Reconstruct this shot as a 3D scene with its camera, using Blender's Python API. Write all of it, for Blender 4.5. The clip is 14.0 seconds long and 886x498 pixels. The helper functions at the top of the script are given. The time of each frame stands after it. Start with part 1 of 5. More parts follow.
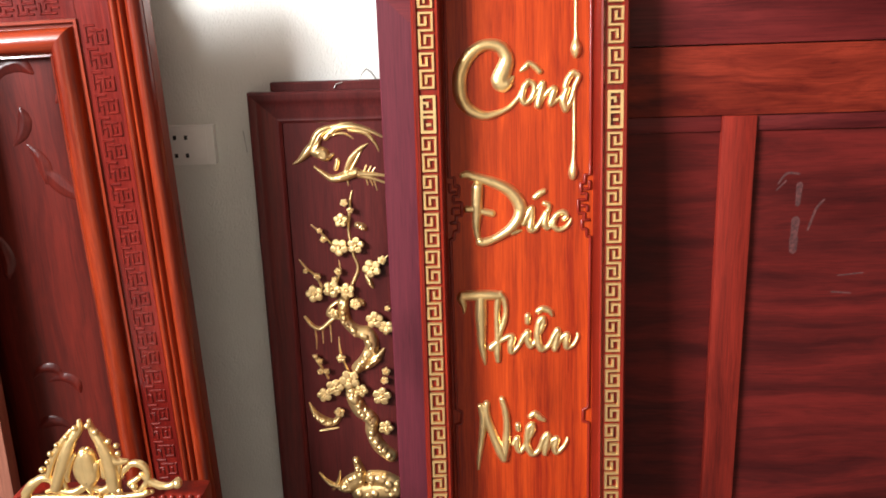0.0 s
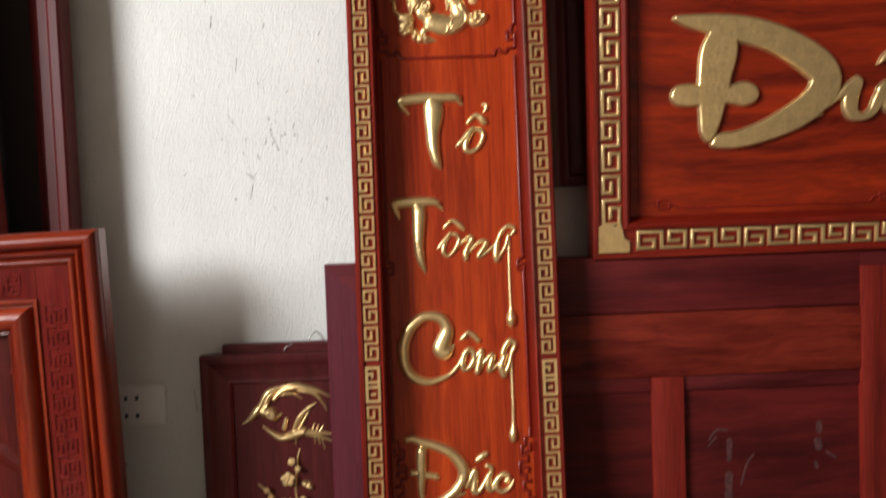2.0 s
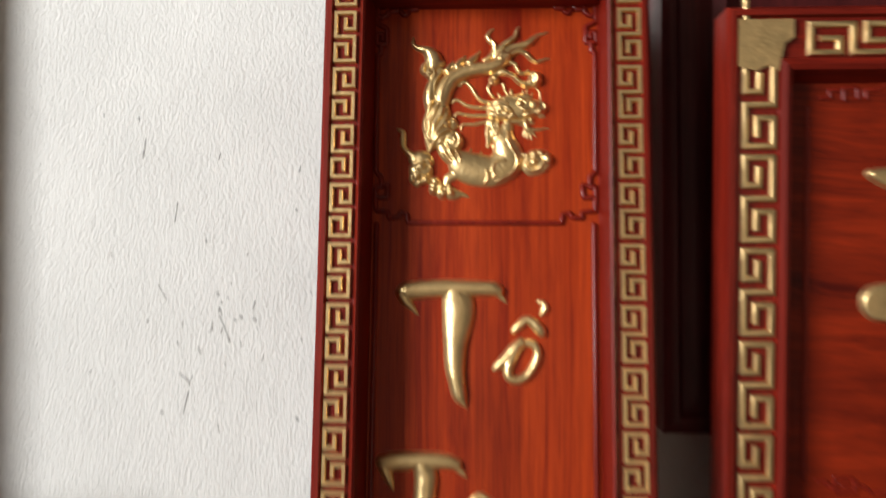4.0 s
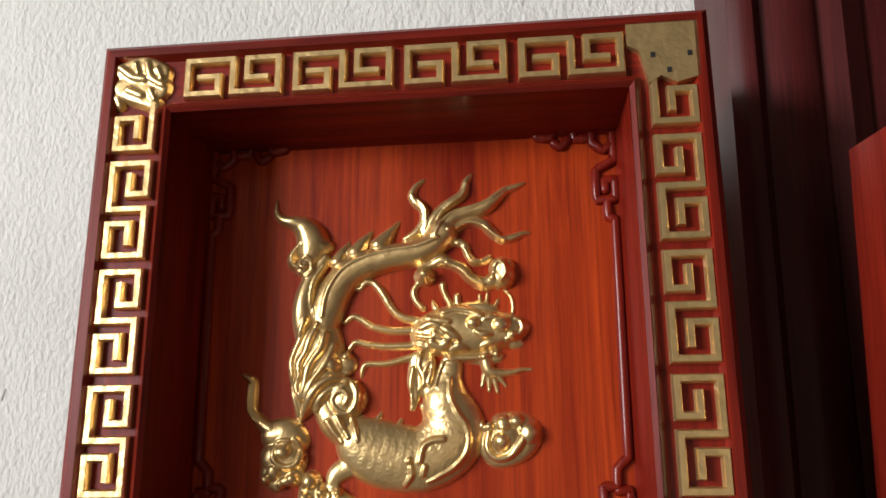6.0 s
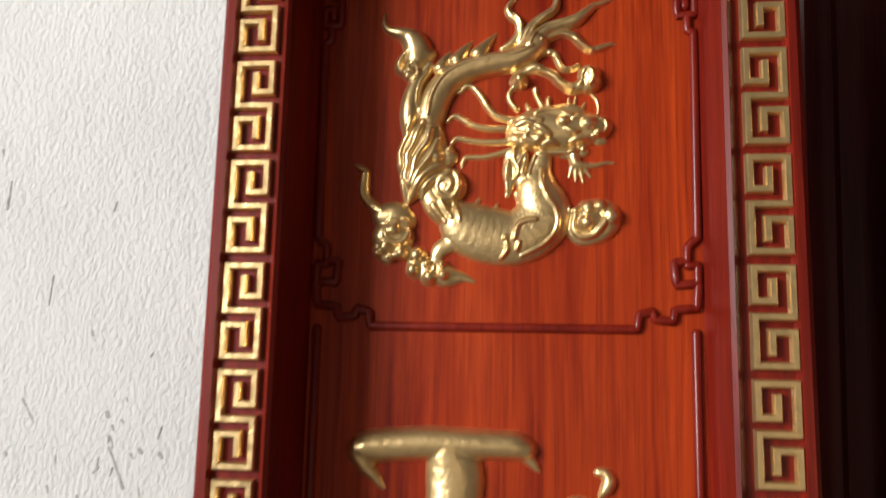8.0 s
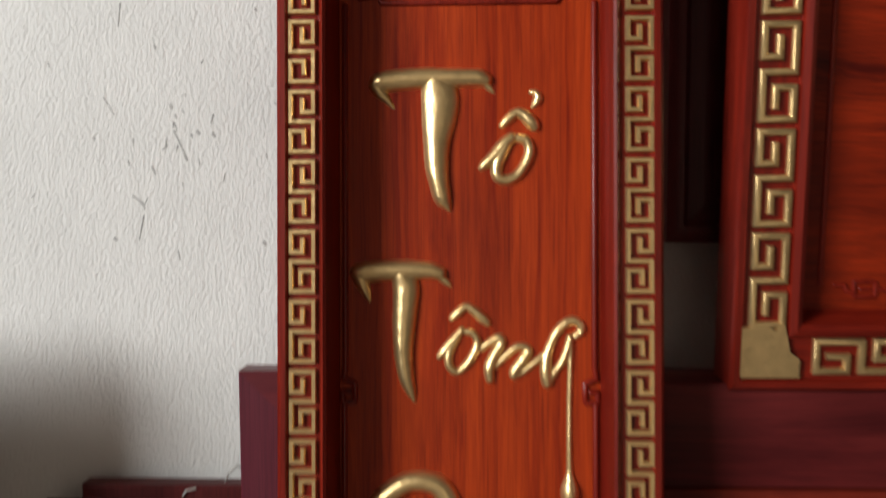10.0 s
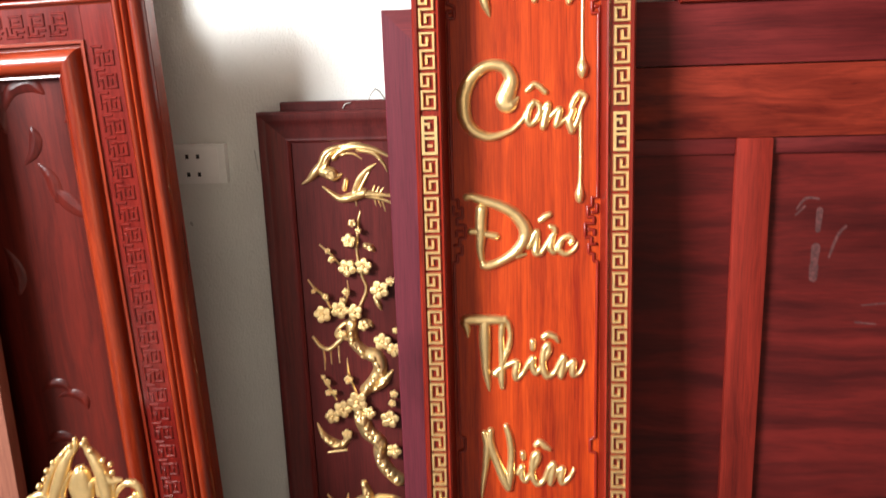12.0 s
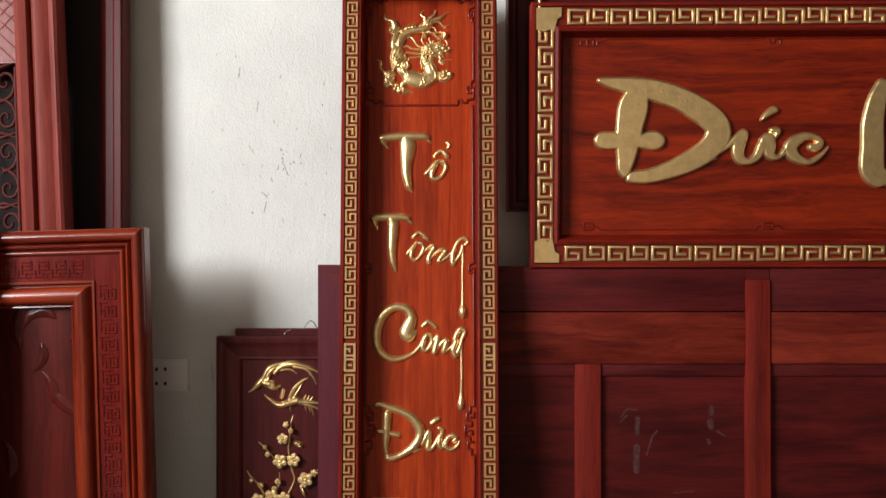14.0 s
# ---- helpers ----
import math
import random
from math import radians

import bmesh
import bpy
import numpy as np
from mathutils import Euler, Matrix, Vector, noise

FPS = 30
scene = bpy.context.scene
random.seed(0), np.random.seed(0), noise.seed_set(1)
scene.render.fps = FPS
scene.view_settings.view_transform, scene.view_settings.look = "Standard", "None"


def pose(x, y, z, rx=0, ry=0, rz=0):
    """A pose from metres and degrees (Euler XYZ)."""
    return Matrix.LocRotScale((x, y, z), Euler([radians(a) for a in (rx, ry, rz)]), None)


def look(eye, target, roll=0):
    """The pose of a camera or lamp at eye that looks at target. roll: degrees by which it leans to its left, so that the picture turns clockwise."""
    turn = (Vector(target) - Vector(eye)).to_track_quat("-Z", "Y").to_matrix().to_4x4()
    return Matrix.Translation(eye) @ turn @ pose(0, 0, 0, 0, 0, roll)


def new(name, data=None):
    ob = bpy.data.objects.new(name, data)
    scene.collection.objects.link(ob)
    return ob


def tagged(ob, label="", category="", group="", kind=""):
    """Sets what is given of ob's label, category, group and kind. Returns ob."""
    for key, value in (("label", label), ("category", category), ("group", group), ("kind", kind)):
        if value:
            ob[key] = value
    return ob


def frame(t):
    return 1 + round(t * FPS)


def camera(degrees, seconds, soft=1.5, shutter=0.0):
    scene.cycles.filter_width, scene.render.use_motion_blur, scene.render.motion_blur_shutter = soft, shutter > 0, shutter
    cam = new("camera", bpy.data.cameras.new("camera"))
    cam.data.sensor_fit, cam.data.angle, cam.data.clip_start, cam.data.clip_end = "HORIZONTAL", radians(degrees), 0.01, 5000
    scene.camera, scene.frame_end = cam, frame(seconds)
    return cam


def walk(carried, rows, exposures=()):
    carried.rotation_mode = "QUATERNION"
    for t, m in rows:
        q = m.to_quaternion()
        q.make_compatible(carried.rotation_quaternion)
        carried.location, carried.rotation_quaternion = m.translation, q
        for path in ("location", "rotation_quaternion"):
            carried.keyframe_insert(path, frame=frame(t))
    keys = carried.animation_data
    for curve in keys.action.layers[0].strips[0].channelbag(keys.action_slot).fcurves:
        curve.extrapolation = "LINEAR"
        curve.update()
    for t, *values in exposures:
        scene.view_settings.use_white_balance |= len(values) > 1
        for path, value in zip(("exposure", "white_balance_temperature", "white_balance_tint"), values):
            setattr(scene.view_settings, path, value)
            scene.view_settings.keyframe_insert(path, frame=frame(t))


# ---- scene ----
cam = camera(55.29, 14.0, shutter=0.5)
# seconds, eye, turn
PATH = [
    (0, 0.0119, -0.0061, 1.3892, 74.57, 1.77, 1.66),
    (0.5, 0.0149, -0.0126, 1.4102, 76.23, 1.73, 0.71),
    (1, 0.0150, -0.0284, 1.4442, 79.36, 1.38, 0.84),
    (1.5, 0.0191, -0.0373, 1.4770, 82.18, 1.29, 0.27),
    (2, 0.0409, -0.0517, 1.5307, 87.06, 2.09, -1.26),
    (2.5, 0.1033, 0.0175, 1.5616, 89.97, 2.08, -1.92),
    (3, 0.1920, 0.1295, 1.6079, 90.38, 0.40, -0.02),
    (3.5, 0.1839, 0.2914, 1.6253, 90.53, -0.90, 2.62),
    (4, 0.1029, 0.5266, 1.7129, 92.92, -0.44, 3.58),
    (4.2, 0.0862, 0.6191, 1.7424, 93.96, -0.17, 3.18),
    (6.3, 0.1711, 0.9779, 1.8721, 100.87, 0.68, 7.27),
    (6.5, 0.1704, 0.9831, 1.8688, 100.48, 0.50, 7.44),
    (7, 0.1582, 0.9782, 1.8546, 98.10, -0.24, 7.91),
    (7.2, 0.1539, 0.9700, 1.8433, 97.41, -0.59, 8.18),
    (9.3, 0.0798, 0.7422, 1.6859, 89.88, 0.11, 2.78),
    (9.5, 0.0814, 0.7139, 1.6671, 88.91, 0.46, 1.88),
    (10, 0.0984, 0.6256, 1.6155, 85.81, 0.27, 2.34),
    (10.5, 0.1580, 0.4658, 1.5752, 81.60, 0.24, 4.82),
    (11, 0.1552, 0.3269, 1.5157, 79.71, 0.57, 6.02),
    (11.5, 0.1159, 0.1587, 1.4527, 77.92, 1.26, 6.22),
    (12, 0.0959, 0.0261, 1.3925, 75.71, 1.97, 5.44),
    (12.4, 0.1148, -0.0695, 1.3781, 75.48, 2.30, 4.90),
    (12.5, 0.1301, -0.0964, 1.3943, 77.38, 2.38, 4.65),
    (12.6, 0.1552, -0.1407, 1.4210, 80.51, 1.59, 5.04),
    (12.7, 0.1822, -0.1881, 1.4497, 83.87, 0.75, 5.46),
    (12.8, 0.2019, -0.2229, 1.4707, 86.33, 0.13, 5.76),
    (12.9, 0.2127, -0.2419, 1.4822, 87.67, -0.21, 5.93),
    (13, 0.2199, -0.2545, 1.4898, 88.57, -0.43, 6.04),
    (13.5, 0.2135, -0.3686, 1.4860, 90.17, -0.45, 3.28),
    (14, 0.1630, -0.4448, 1.4566, 90.35, 0.09, 0.69),
]
# the clip brightens as it looks down into the shade
EXPOSURES = [(0, 1.0), (0.5, 0.95), (1.0, 0.67), (1.5, 0.3), (2.0, -0.15), (2.5, -0.48), (3.0, -0.27), (4.2, -0.26), (6.3, -0.44), (7.2, -0.4), (9.5, -0.1), (10.0, -0.53), (10.5, -0.4), (11.0, 0.15), (11.5, 0.72), (12.0, 1.12), (12.5, 1.45), (13.0, 0.28), (13.5, -0.1), (14.0, -0.2)]
walk(cam, [(t, pose(x, y, z, rx, ry, rz)) for t, x, y, z, rx, ry, rz in PATH], EXPOSURES)

# ---- world, light ----
world = bpy.data.worlds.new("sky")
scene.world = world
world.use_nodes = True
wn = world.node_tree
sky = wn.nodes.new("ShaderNodeTexSky")
sky.sky_type, sky.sun_disc = "NISHITA", False
sky.sun_elevation, sky.sun_rotation = radians(35), radians(300)
wn.links.new(sky.outputs[0], wn.nodes["Background"].inputs[0])
wn.nodes["Background"].inputs[1].default_value = 0.05


def area(name, m, sx, sy, watts, colour):
    lamp = bpy.data.lights.new(name, "AREA")
    lamp.shape, lamp.size, lamp.size_y, lamp.energy, lamp.color = "RECTANGLE", sx, sy, watts, colour
    ob = new(name, lamp)
    ob.matrix_world = m
    return ob


# daylight in the side window, and an added warm fill lamp behind the camera
area("window_light", look((-2.65, -1.2, 2.62), (0.0, -1.2, 2.62)), 1.9, 1.05, 318, (0.975, 0.985, 1.0))
area("front_fill", look((1.0, -4.1, 1.2), (1.0, 0, 1.2)), 2.6, 2.4, 14, (1.0, 0.77, 0.56))


# ---- materials ----
def nodes(name):
    m = bpy.data.materials.new(name)
    m.use_nodes = True
    return m, m.node_tree, m.node_tree.nodes["Principled BSDF"]


def wood(name, dark, light, rough=0.3, coat=0.3, along="z", scale=1.0, bump=0.1, blotch=0.35, figure=0.03, spec=0.35, stain=0.3):
    """Lacquered wood: stretched grain lines along one axis, with slow blotches, per-object shift."""
    m, nt, b = nodes(name)
    N, L = nt.nodes.new, nt.links.new
    co, mp, info = N("ShaderNodeTexCoord"), N("ShaderNodeMapping"), N("ShaderNodeObjectInfo")
    add = N("ShaderNodeVectorMath")
    add.operation = "MULTIPLY_ADD"
    mul = N("ShaderNodeVectorMath")
    mul.operation = "SCALE"
    mul.inputs[0].default_value = (3.1, 5.3, 7.7)
    L(info.outputs["Random"], mul.inputs["Scale"])
    L(co.outputs["Object"], add.inputs[0])
    add.inputs[1].default_value = (1, 1, 1)
    L(mul.outputs[0], add.inputs[2])
    L(add.outputs[0], mp.inputs["Vector"])
    mp.inputs["Scale"].default_value = tuple((0.035 if a == along else 1.0) * scale for a in "xyz")
    warp = N("ShaderNodeTexNoise")
    warp.inputs["Scale"].default_value, warp.inputs["Detail"].default_value = 9, 3
    wavy = N("ShaderNodeMapping")
    wavy.inputs["Scale"].default_value = tuple((0.28 if a == along else 1.0) * scale for a in "xyz")
    L(add.outputs[0], wavy.inputs["Vector"])
    L(wavy.outputs[0], warp.inputs["Vector"])
    mixv = N("ShaderNodeVectorMath")
    mixv.operation = "MULTIPLY_ADD"
    mixv.inputs[1].default_value = (figure, figure, figure)
    L(warp.outputs["Color"], mixv.inputs[0])
    L(mp.outputs[0], mixv.inputs[2])
    grain = N("ShaderNodeTexNoise")
    grain.inputs["Scale"].default_value, grain.inputs["Detail"].default_value, grain.inputs["Roughness"].default_value = 210, 7, 0.68
    L(mixv.outputs[0], grain.inputs["Vector"])
    slow = N("ShaderNodeTexNoise")
    slow.inputs["Scale"].default_value, slow.inputs["Detail"].default_value = 34, 3
    L(mixv.outputs[0], slow.inputs["Vector"])
    mix = N("ShaderNodeMix")
    mix.inputs[0].default_value = blotch
    L(grain.outputs["Fac"], mix.inputs[2])
    L(slow.outputs["Fac"], mix.inputs[3])
    ramp = N("ShaderNodeValToRGB")
    ramp.color_ramp.elements[0].position, ramp.color_ramp.elements[1].position = 0.36, 0.66
    ramp.color_ramp.elements[0].color, ramp.color_ramp.elements[1].color = (*dark, 1), (*light, 1)
    L(mix.outputs[0], ramp.inputs[0])
    pore, line, dash = N("ShaderNodeTexNoise"), N("ShaderNodeMapRange"), N("ShaderNodeMix")
    fine = N("ShaderNodeMapping")
    fine.inputs["Scale"].default_value = tuple((0.02 if a == along else 1.0) * scale for a in "xyz")
    L(add.outputs[0], fine.inputs["Vector"])
    L(fine.outputs[0], pore.inputs["Vector"])
    pore.inputs["Scale"].default_value, pore.inputs["Detail"].default_value, pore.inputs["Roughness"].default_value = 620, 4, 0.6
    line.inputs[1].default_value, line.inputs[2].default_value, line.inputs[3].default_value, line.inputs[4].default_value = 0.34, 0.5, 0.45, 0.0
    L(pore.outputs["Fac"], line.inputs[0])
    dash.data_type, dash.blend_type = "RGBA", "MULTIPLY"
    dash.inputs[7].default_value = (0.38, 0.25, 0.3, 1)
    L(line.outputs[0], dash.inputs[0])
    L(ramp.outputs[0], dash.inputs[6])
    spot, edge, dirty = N("ShaderNodeTexNoise"), N("ShaderNodeMapRange"), N("ShaderNodeMix")
    spot.inputs["Scale"].default_value, spot.inputs["Detail"].default_value = 11, 6
    L(wavy.outputs[0], spot.inputs["Vector"])
    edge.inputs[1].default_value, edge.inputs[2].default_value, edge.inputs[4].default_value = 0.56, 0.74, stain * 2
    L(spot.outputs["Fac"], edge.inputs[0])
    dirty.data_type, dirty.blend_type = "RGBA", "MULTIPLY"
    dirty.inputs[7].default_value = (0.42, 0.3, 0.36, 1)
    L(edge.outputs[0], dirty.inputs[0])
    L(dash.outputs[2], dirty.inputs[6])
    L(dirty.outputs[2], b.inputs["Base Color"])
    bp = N("ShaderNodeBump")
    bp.inputs["Strength"].default_value, bp.inputs["Distance"].default_value = bump, 0.001
    L(grain.outputs["Fac"], bp.inputs["Height"])
    L(bp.outputs[0], b.inputs["Normal"])
    rr = N("ShaderNodeMapRange")
    rr.inputs[3].default_value, rr.inputs[4].default_value = rough * 0.75, rough * 1.35
    L(slow.outputs["Fac"], rr.inputs[0])
    L(rr.outputs[0], b.inputs["Roughness"])
    b.inputs["Specular IOR Level"].default_value = spec
    b.inputs["Coat Weight"].default_value, b.inputs["Coat Roughness"].default_value = coat, 0.12
    return m


def plain(name, colour, rough=0.5, metal=0.0, vary=0.12, scale=40.0, bump=0.0, bscale=200.0, dist=0.001, stretch=1.0, coarse=0.0):
    m, nt, b = nodes(name)
    N, L = nt.nodes.new, nt.links.new
    co, n1 = N("ShaderNodeTexCoord"), N("ShaderNodeTexNoise")
    n1.inputs["Scale"].default_value, n1.inputs["Detail"].default_value = scale, 5
    L(co.outputs["Object"], n1.inputs["Vector"])
    ramp = N("ShaderNodeValToRGB")
    ramp.color_ramp.elements[0].position, ramp.color_ramp.elements[1].position = 0.3, 0.7
    ramp.color_ramp.elements[0].color = (*[c * (1 - vary) for c in colour], 1)
    ramp.color_ramp.elements[1].color = (*[min(1, c * (1 + vary)) for c in colour], 1)
    L(n1.outputs["Fac"], ramp.inputs[0])
    L(ramp.outputs[0], b.inputs["Base Color"])
    b.inputs["Roughness"].default_value, b.inputs["Metallic"].default_value = rough, metal
    if bump:
        n2, bp = N("ShaderNodeTexNoise"), N("ShaderNodeBump")
        n2.inputs["Scale"].default_value, n2.inputs["Detail"].default_value = bscale, 4
        mp = N("ShaderNodeMapping")
        mp.inputs["Scale"].default_value = (1, 1, stretch)
        L(co.outputs["Object"], mp.inputs["Vector"])
        L(mp.outputs[0], n2.inputs["Vector"])
        bp.inputs["Strength"].default_value, bp.inputs["Distance"].default_value = bump, dist
        n3, both = N("ShaderNodeTexNoise"), N("ShaderNodeMath")
        n3.inputs["Scale"].default_value, n3.inputs["Detail"].default_value, n3.inputs["Roughness"].default_value = bscale * 0.22, 6, 0.65
        L(mp.outputs[0], n3.inputs["Vector"])
        both.operation, both.inputs[1].default_value = "MULTIPLY_ADD", coarse
        L(n3.outputs["Fac"], both.inputs[0])
        L(n2.outputs["Fac"], both.inputs[2])
        L(both.outputs[0], bp.inputs["Height"])
        L(bp.outputs[0], b.inputs["Normal"])
    return m


RED = wood("red_lacquered_wood", (0.19, 0.009, 0.002), (0.50, 0.056, 0.005), rough=0.4, coat=0.06, blotch=0.5, figure=0.025, stain=0.26, spec=0.22)
RED_ACROSS = wood("red_lacquered_wood_across", (0.075, 0.0045, 0.002), (0.31, 0.024, 0.0035), rough=0.42, coat=0.04, along="x", blotch=0.6, figure=0.08, spec=0.2)
FRAME_RED = wood("deep_red_frame_wood", (0.10, 0.006, 0.003), (0.25, 0.016, 0.006), rough=0.36, coat=0.1, spec=0.25)
FRAME_RED_ACROSS = wood("deep_red_frame_wood_across", (0.10, 0.006, 0.003), (0.25, 0.016, 0.006), rough=0.36, coat=0.1, along="x", spec=0.25)
DARK = wood("dark_red_panel_wood", (0.045, 0.006, 0.006), (0.125, 0.012, 0.010), rough=0.45, coat=0.0, along="x", blotch=0.7, figure=0.09, spec=0.12)
DARK_UP = wood("dark_red_stile_wood", (0.085, 0.008, 0.006), (0.24, 0.021, 0.012), rough=0.4, coat=0.02, blotch=0.65, figure=0.05, spec=0.16)
RAIL = wood("red_brown_rail_wood", (0.08, 0.007, 0.005), (0.235, 0.028, 0.013), rough=0.44, coat=0.0, along="x", blotch=0.72, figure=0.13, spec=0.13)
PURPLE = wood("purple_red_stile_wood", (0.075, 0.010, 0.019), (0.13, 0.018, 0.029), rough=0.42, coat=0.08, blotch=0.5)
MAROON = wood("maroon_panel_wood", (0.050, 0.008, 0.008), (0.095, 0.013, 0.012), rough=0.42, coat=0.03, spec=0.2)
MAROON_UP = wood("maroon_stile_wood", (0.065, 0.008, 0.008), (0.13, 0.015, 0.012), rough=0.4, coat=0.05, spec=0.22)
MOULD = wood("glossy_red_mould_wood", (0.11, 0.007, 0.003), (0.31, 0.036, 0.008), rough=0.28, coat=0.35, blotch=0.6, figure=0.05)
MOULD_X = wood("glossy_red_mould_wood_across", (0.11, 0.007, 0.003), (0.31, 0.036, 0.008), rough=0.28, coat=0.35, along="x", blotch=0.6, figure=0.05)
FIELD = wood("carved_field_wood", (0.042, 0.005, 0.004), (0.12, 0.011, 0.006), rough=0.36, coat=0.08, spec=0.22, blotch=0.6, figure=0.06)
FRET_RED = wood("glossy_dark_fret_wood", (0.09, 0.006, 0.005), (0.2, 0.015, 0.009), rough=0.22, coat=0.4)
SCROLL = wood("dusty_maroon_scroll_wood", (0.09, 0.021, 0.018), (0.17, 0.042, 0.034), rough=0.5, coat=0.03)
LEAF_RED = wood("faded_red_door_wood", (0.17, 0.024, 0.017), (0.29, 0.05, 0.033), rough=0.46, coat=0.05, spec=0.25)
BARE = wood("bare_reddish_timber", (0.2, 0.065, 0.04), (0.33, 0.125, 0.078), rough=0.6, coat=0.0)
# near-black colour stands in for shade behind the pierced door
SHADE_BLACK = plain("near_black_shade", (0.012, 0.005, 0.004), rough=0.85)
GOLD = plain("gold_paint", (0.80, 0.57, 0.265), rough=0.34, metal=0.88, vary=0.1, scale=60, bump=0.4, bscale=150, dist=0.0016, coarse=0.8)
PLASTER = plain("off_white_plaster", (0.75, 0.742, 0.70), rough=0.92, vary=0.06, scale=5, bump=0.62, bscale=260, dist=0.0032, stretch=0.6, coarse=1.0)
# dark tone for walls out of view, so they bounce little light
DIM = plain("dim_unseen_wall", (0.2, 0.17, 0.14), rough=0.85, vary=0.15, scale=4)
CONCRETE = plain("grey_cement", (0.165, 0.14, 0.115), rough=0.8, vary=0.15, scale=6)
WHITE_PLASTIC = plain("white_plastic", (0.86, 0.85, 0.82), rough=0.3, vary=0.03)
BLACK = plain("black_hole", (0.01, 0.01, 0.01), rough=0.6)
STEEL = plain("wire_steel", (0.35, 0.33, 0.3), rough=0.4, metal=1.0)


# ---- building helpers ----
def part(name, bm, material, parent=None, label="", m=None, smooth=0):
    me = bpy.data.meshes.new(name)
    bm.to_mesh(me)
    bm.free()
    me.materials.append(material)
    if smooth:
        me.shade_smooth()
        me.set_sharp_from_angle(angle=radians(smooth))
    ob = new(name, me)
    if parent:
        ob.parent = parent
    if m:
        ob.matrix_local = m
    if label:
        ob["label"] = label
    return ob


def box(bm, x0, x1, y0, y1, z0, z1, bevel=0.0):
    r = bmesh.ops.create_cube(bm, size=1)
    for v in r["verts"]:
        v.co = Vector(((x0 + x1) / 2 + v.co.x * (x1 - x0), (y0 + y1) / 2 + v.co.y * (y1 - y0), (z0 + z1) / 2 + v.co.z * (z1 - z0)))
    if bevel:
        bmesh.ops.bevel(bm, geom=list({e for v in r["verts"] for e in v.link_edges}), offset=bevel, segments=2, affect="EDGES", profile=0.6)


def boxed(name, b, material, parent=None, label="", bevel=0.0, m=None):
    bm = bmesh.new()
    box(bm, *b, bevel)
    return part(name, bm, material, parent, label, m, smooth=35 if bevel else 0)


def empty(name, m, label, category, group=""):
    ob = new(name)
    ob.matrix_world = m
    return tagged(ob, label, category, group)


# brush strokes in millimetres: across, up, width
TO = (
    "-83.8,1717.6,17.2 -75.3,1718.9,20.5 -61.1,1720.2,20.5 -42.2,1721.5,20.5 -23.3,1721.7,19.3 -4.5,1721.6,18.2 9.7,1721.4,17.6 16.2,1719.4,14.3",
    "16.2,1715.7,8.2 21.3,1710.9,6.0 24.1,1707.5,2.2",
    "-85.7,1715.7,14.9 -81.5,1708.1,11.6 -75.4,1701.4,7.1 -71.6,1696.6,4.4 -69.2,1694.2,2.2",
    "-30.4,1717.5,24.9 -26.7,1708.0,33.7 -25.8,1698.5,35.3 -26.8,1684.4,32.5 -28.9,1663.2,25.8 -29.0,1639.7,22.4 -26.8,1623.3,19.1 -24.0,1610.7,16.9 -20.3,1604.1,10.3 -17.1,1598.5,3.8",
    "11.7,1637.1,4.9 16.0,1640.8,9.3 24.4,1648.7,11.4 33.4,1659.0,12.5 40.5,1665.0,11.5",
    "34.8,1658.9,12.5 27.2,1640.3,11.4 27.5,1630.0,11.4 34.9,1626.2,10.3 45.2,1629.9,10.3 53.7,1641.5,10.3 57.6,1653.2,10.3 54.5,1662.5,10.4 46.6,1665.0,9.3",
    "31.3,1676.8,5.4 37.4,1682.4,9.3 45.0,1688.5,9.8 51.5,1687.0,11.5 58.4,1680.4,13.7 62.1,1675.6,10.4",
    "58.8,1707.7,4.9 63.5,1706.7,7.1 65.3,1702.4,8.7 63.3,1697.7,7.6 60.0,1694.0,3.2",
)
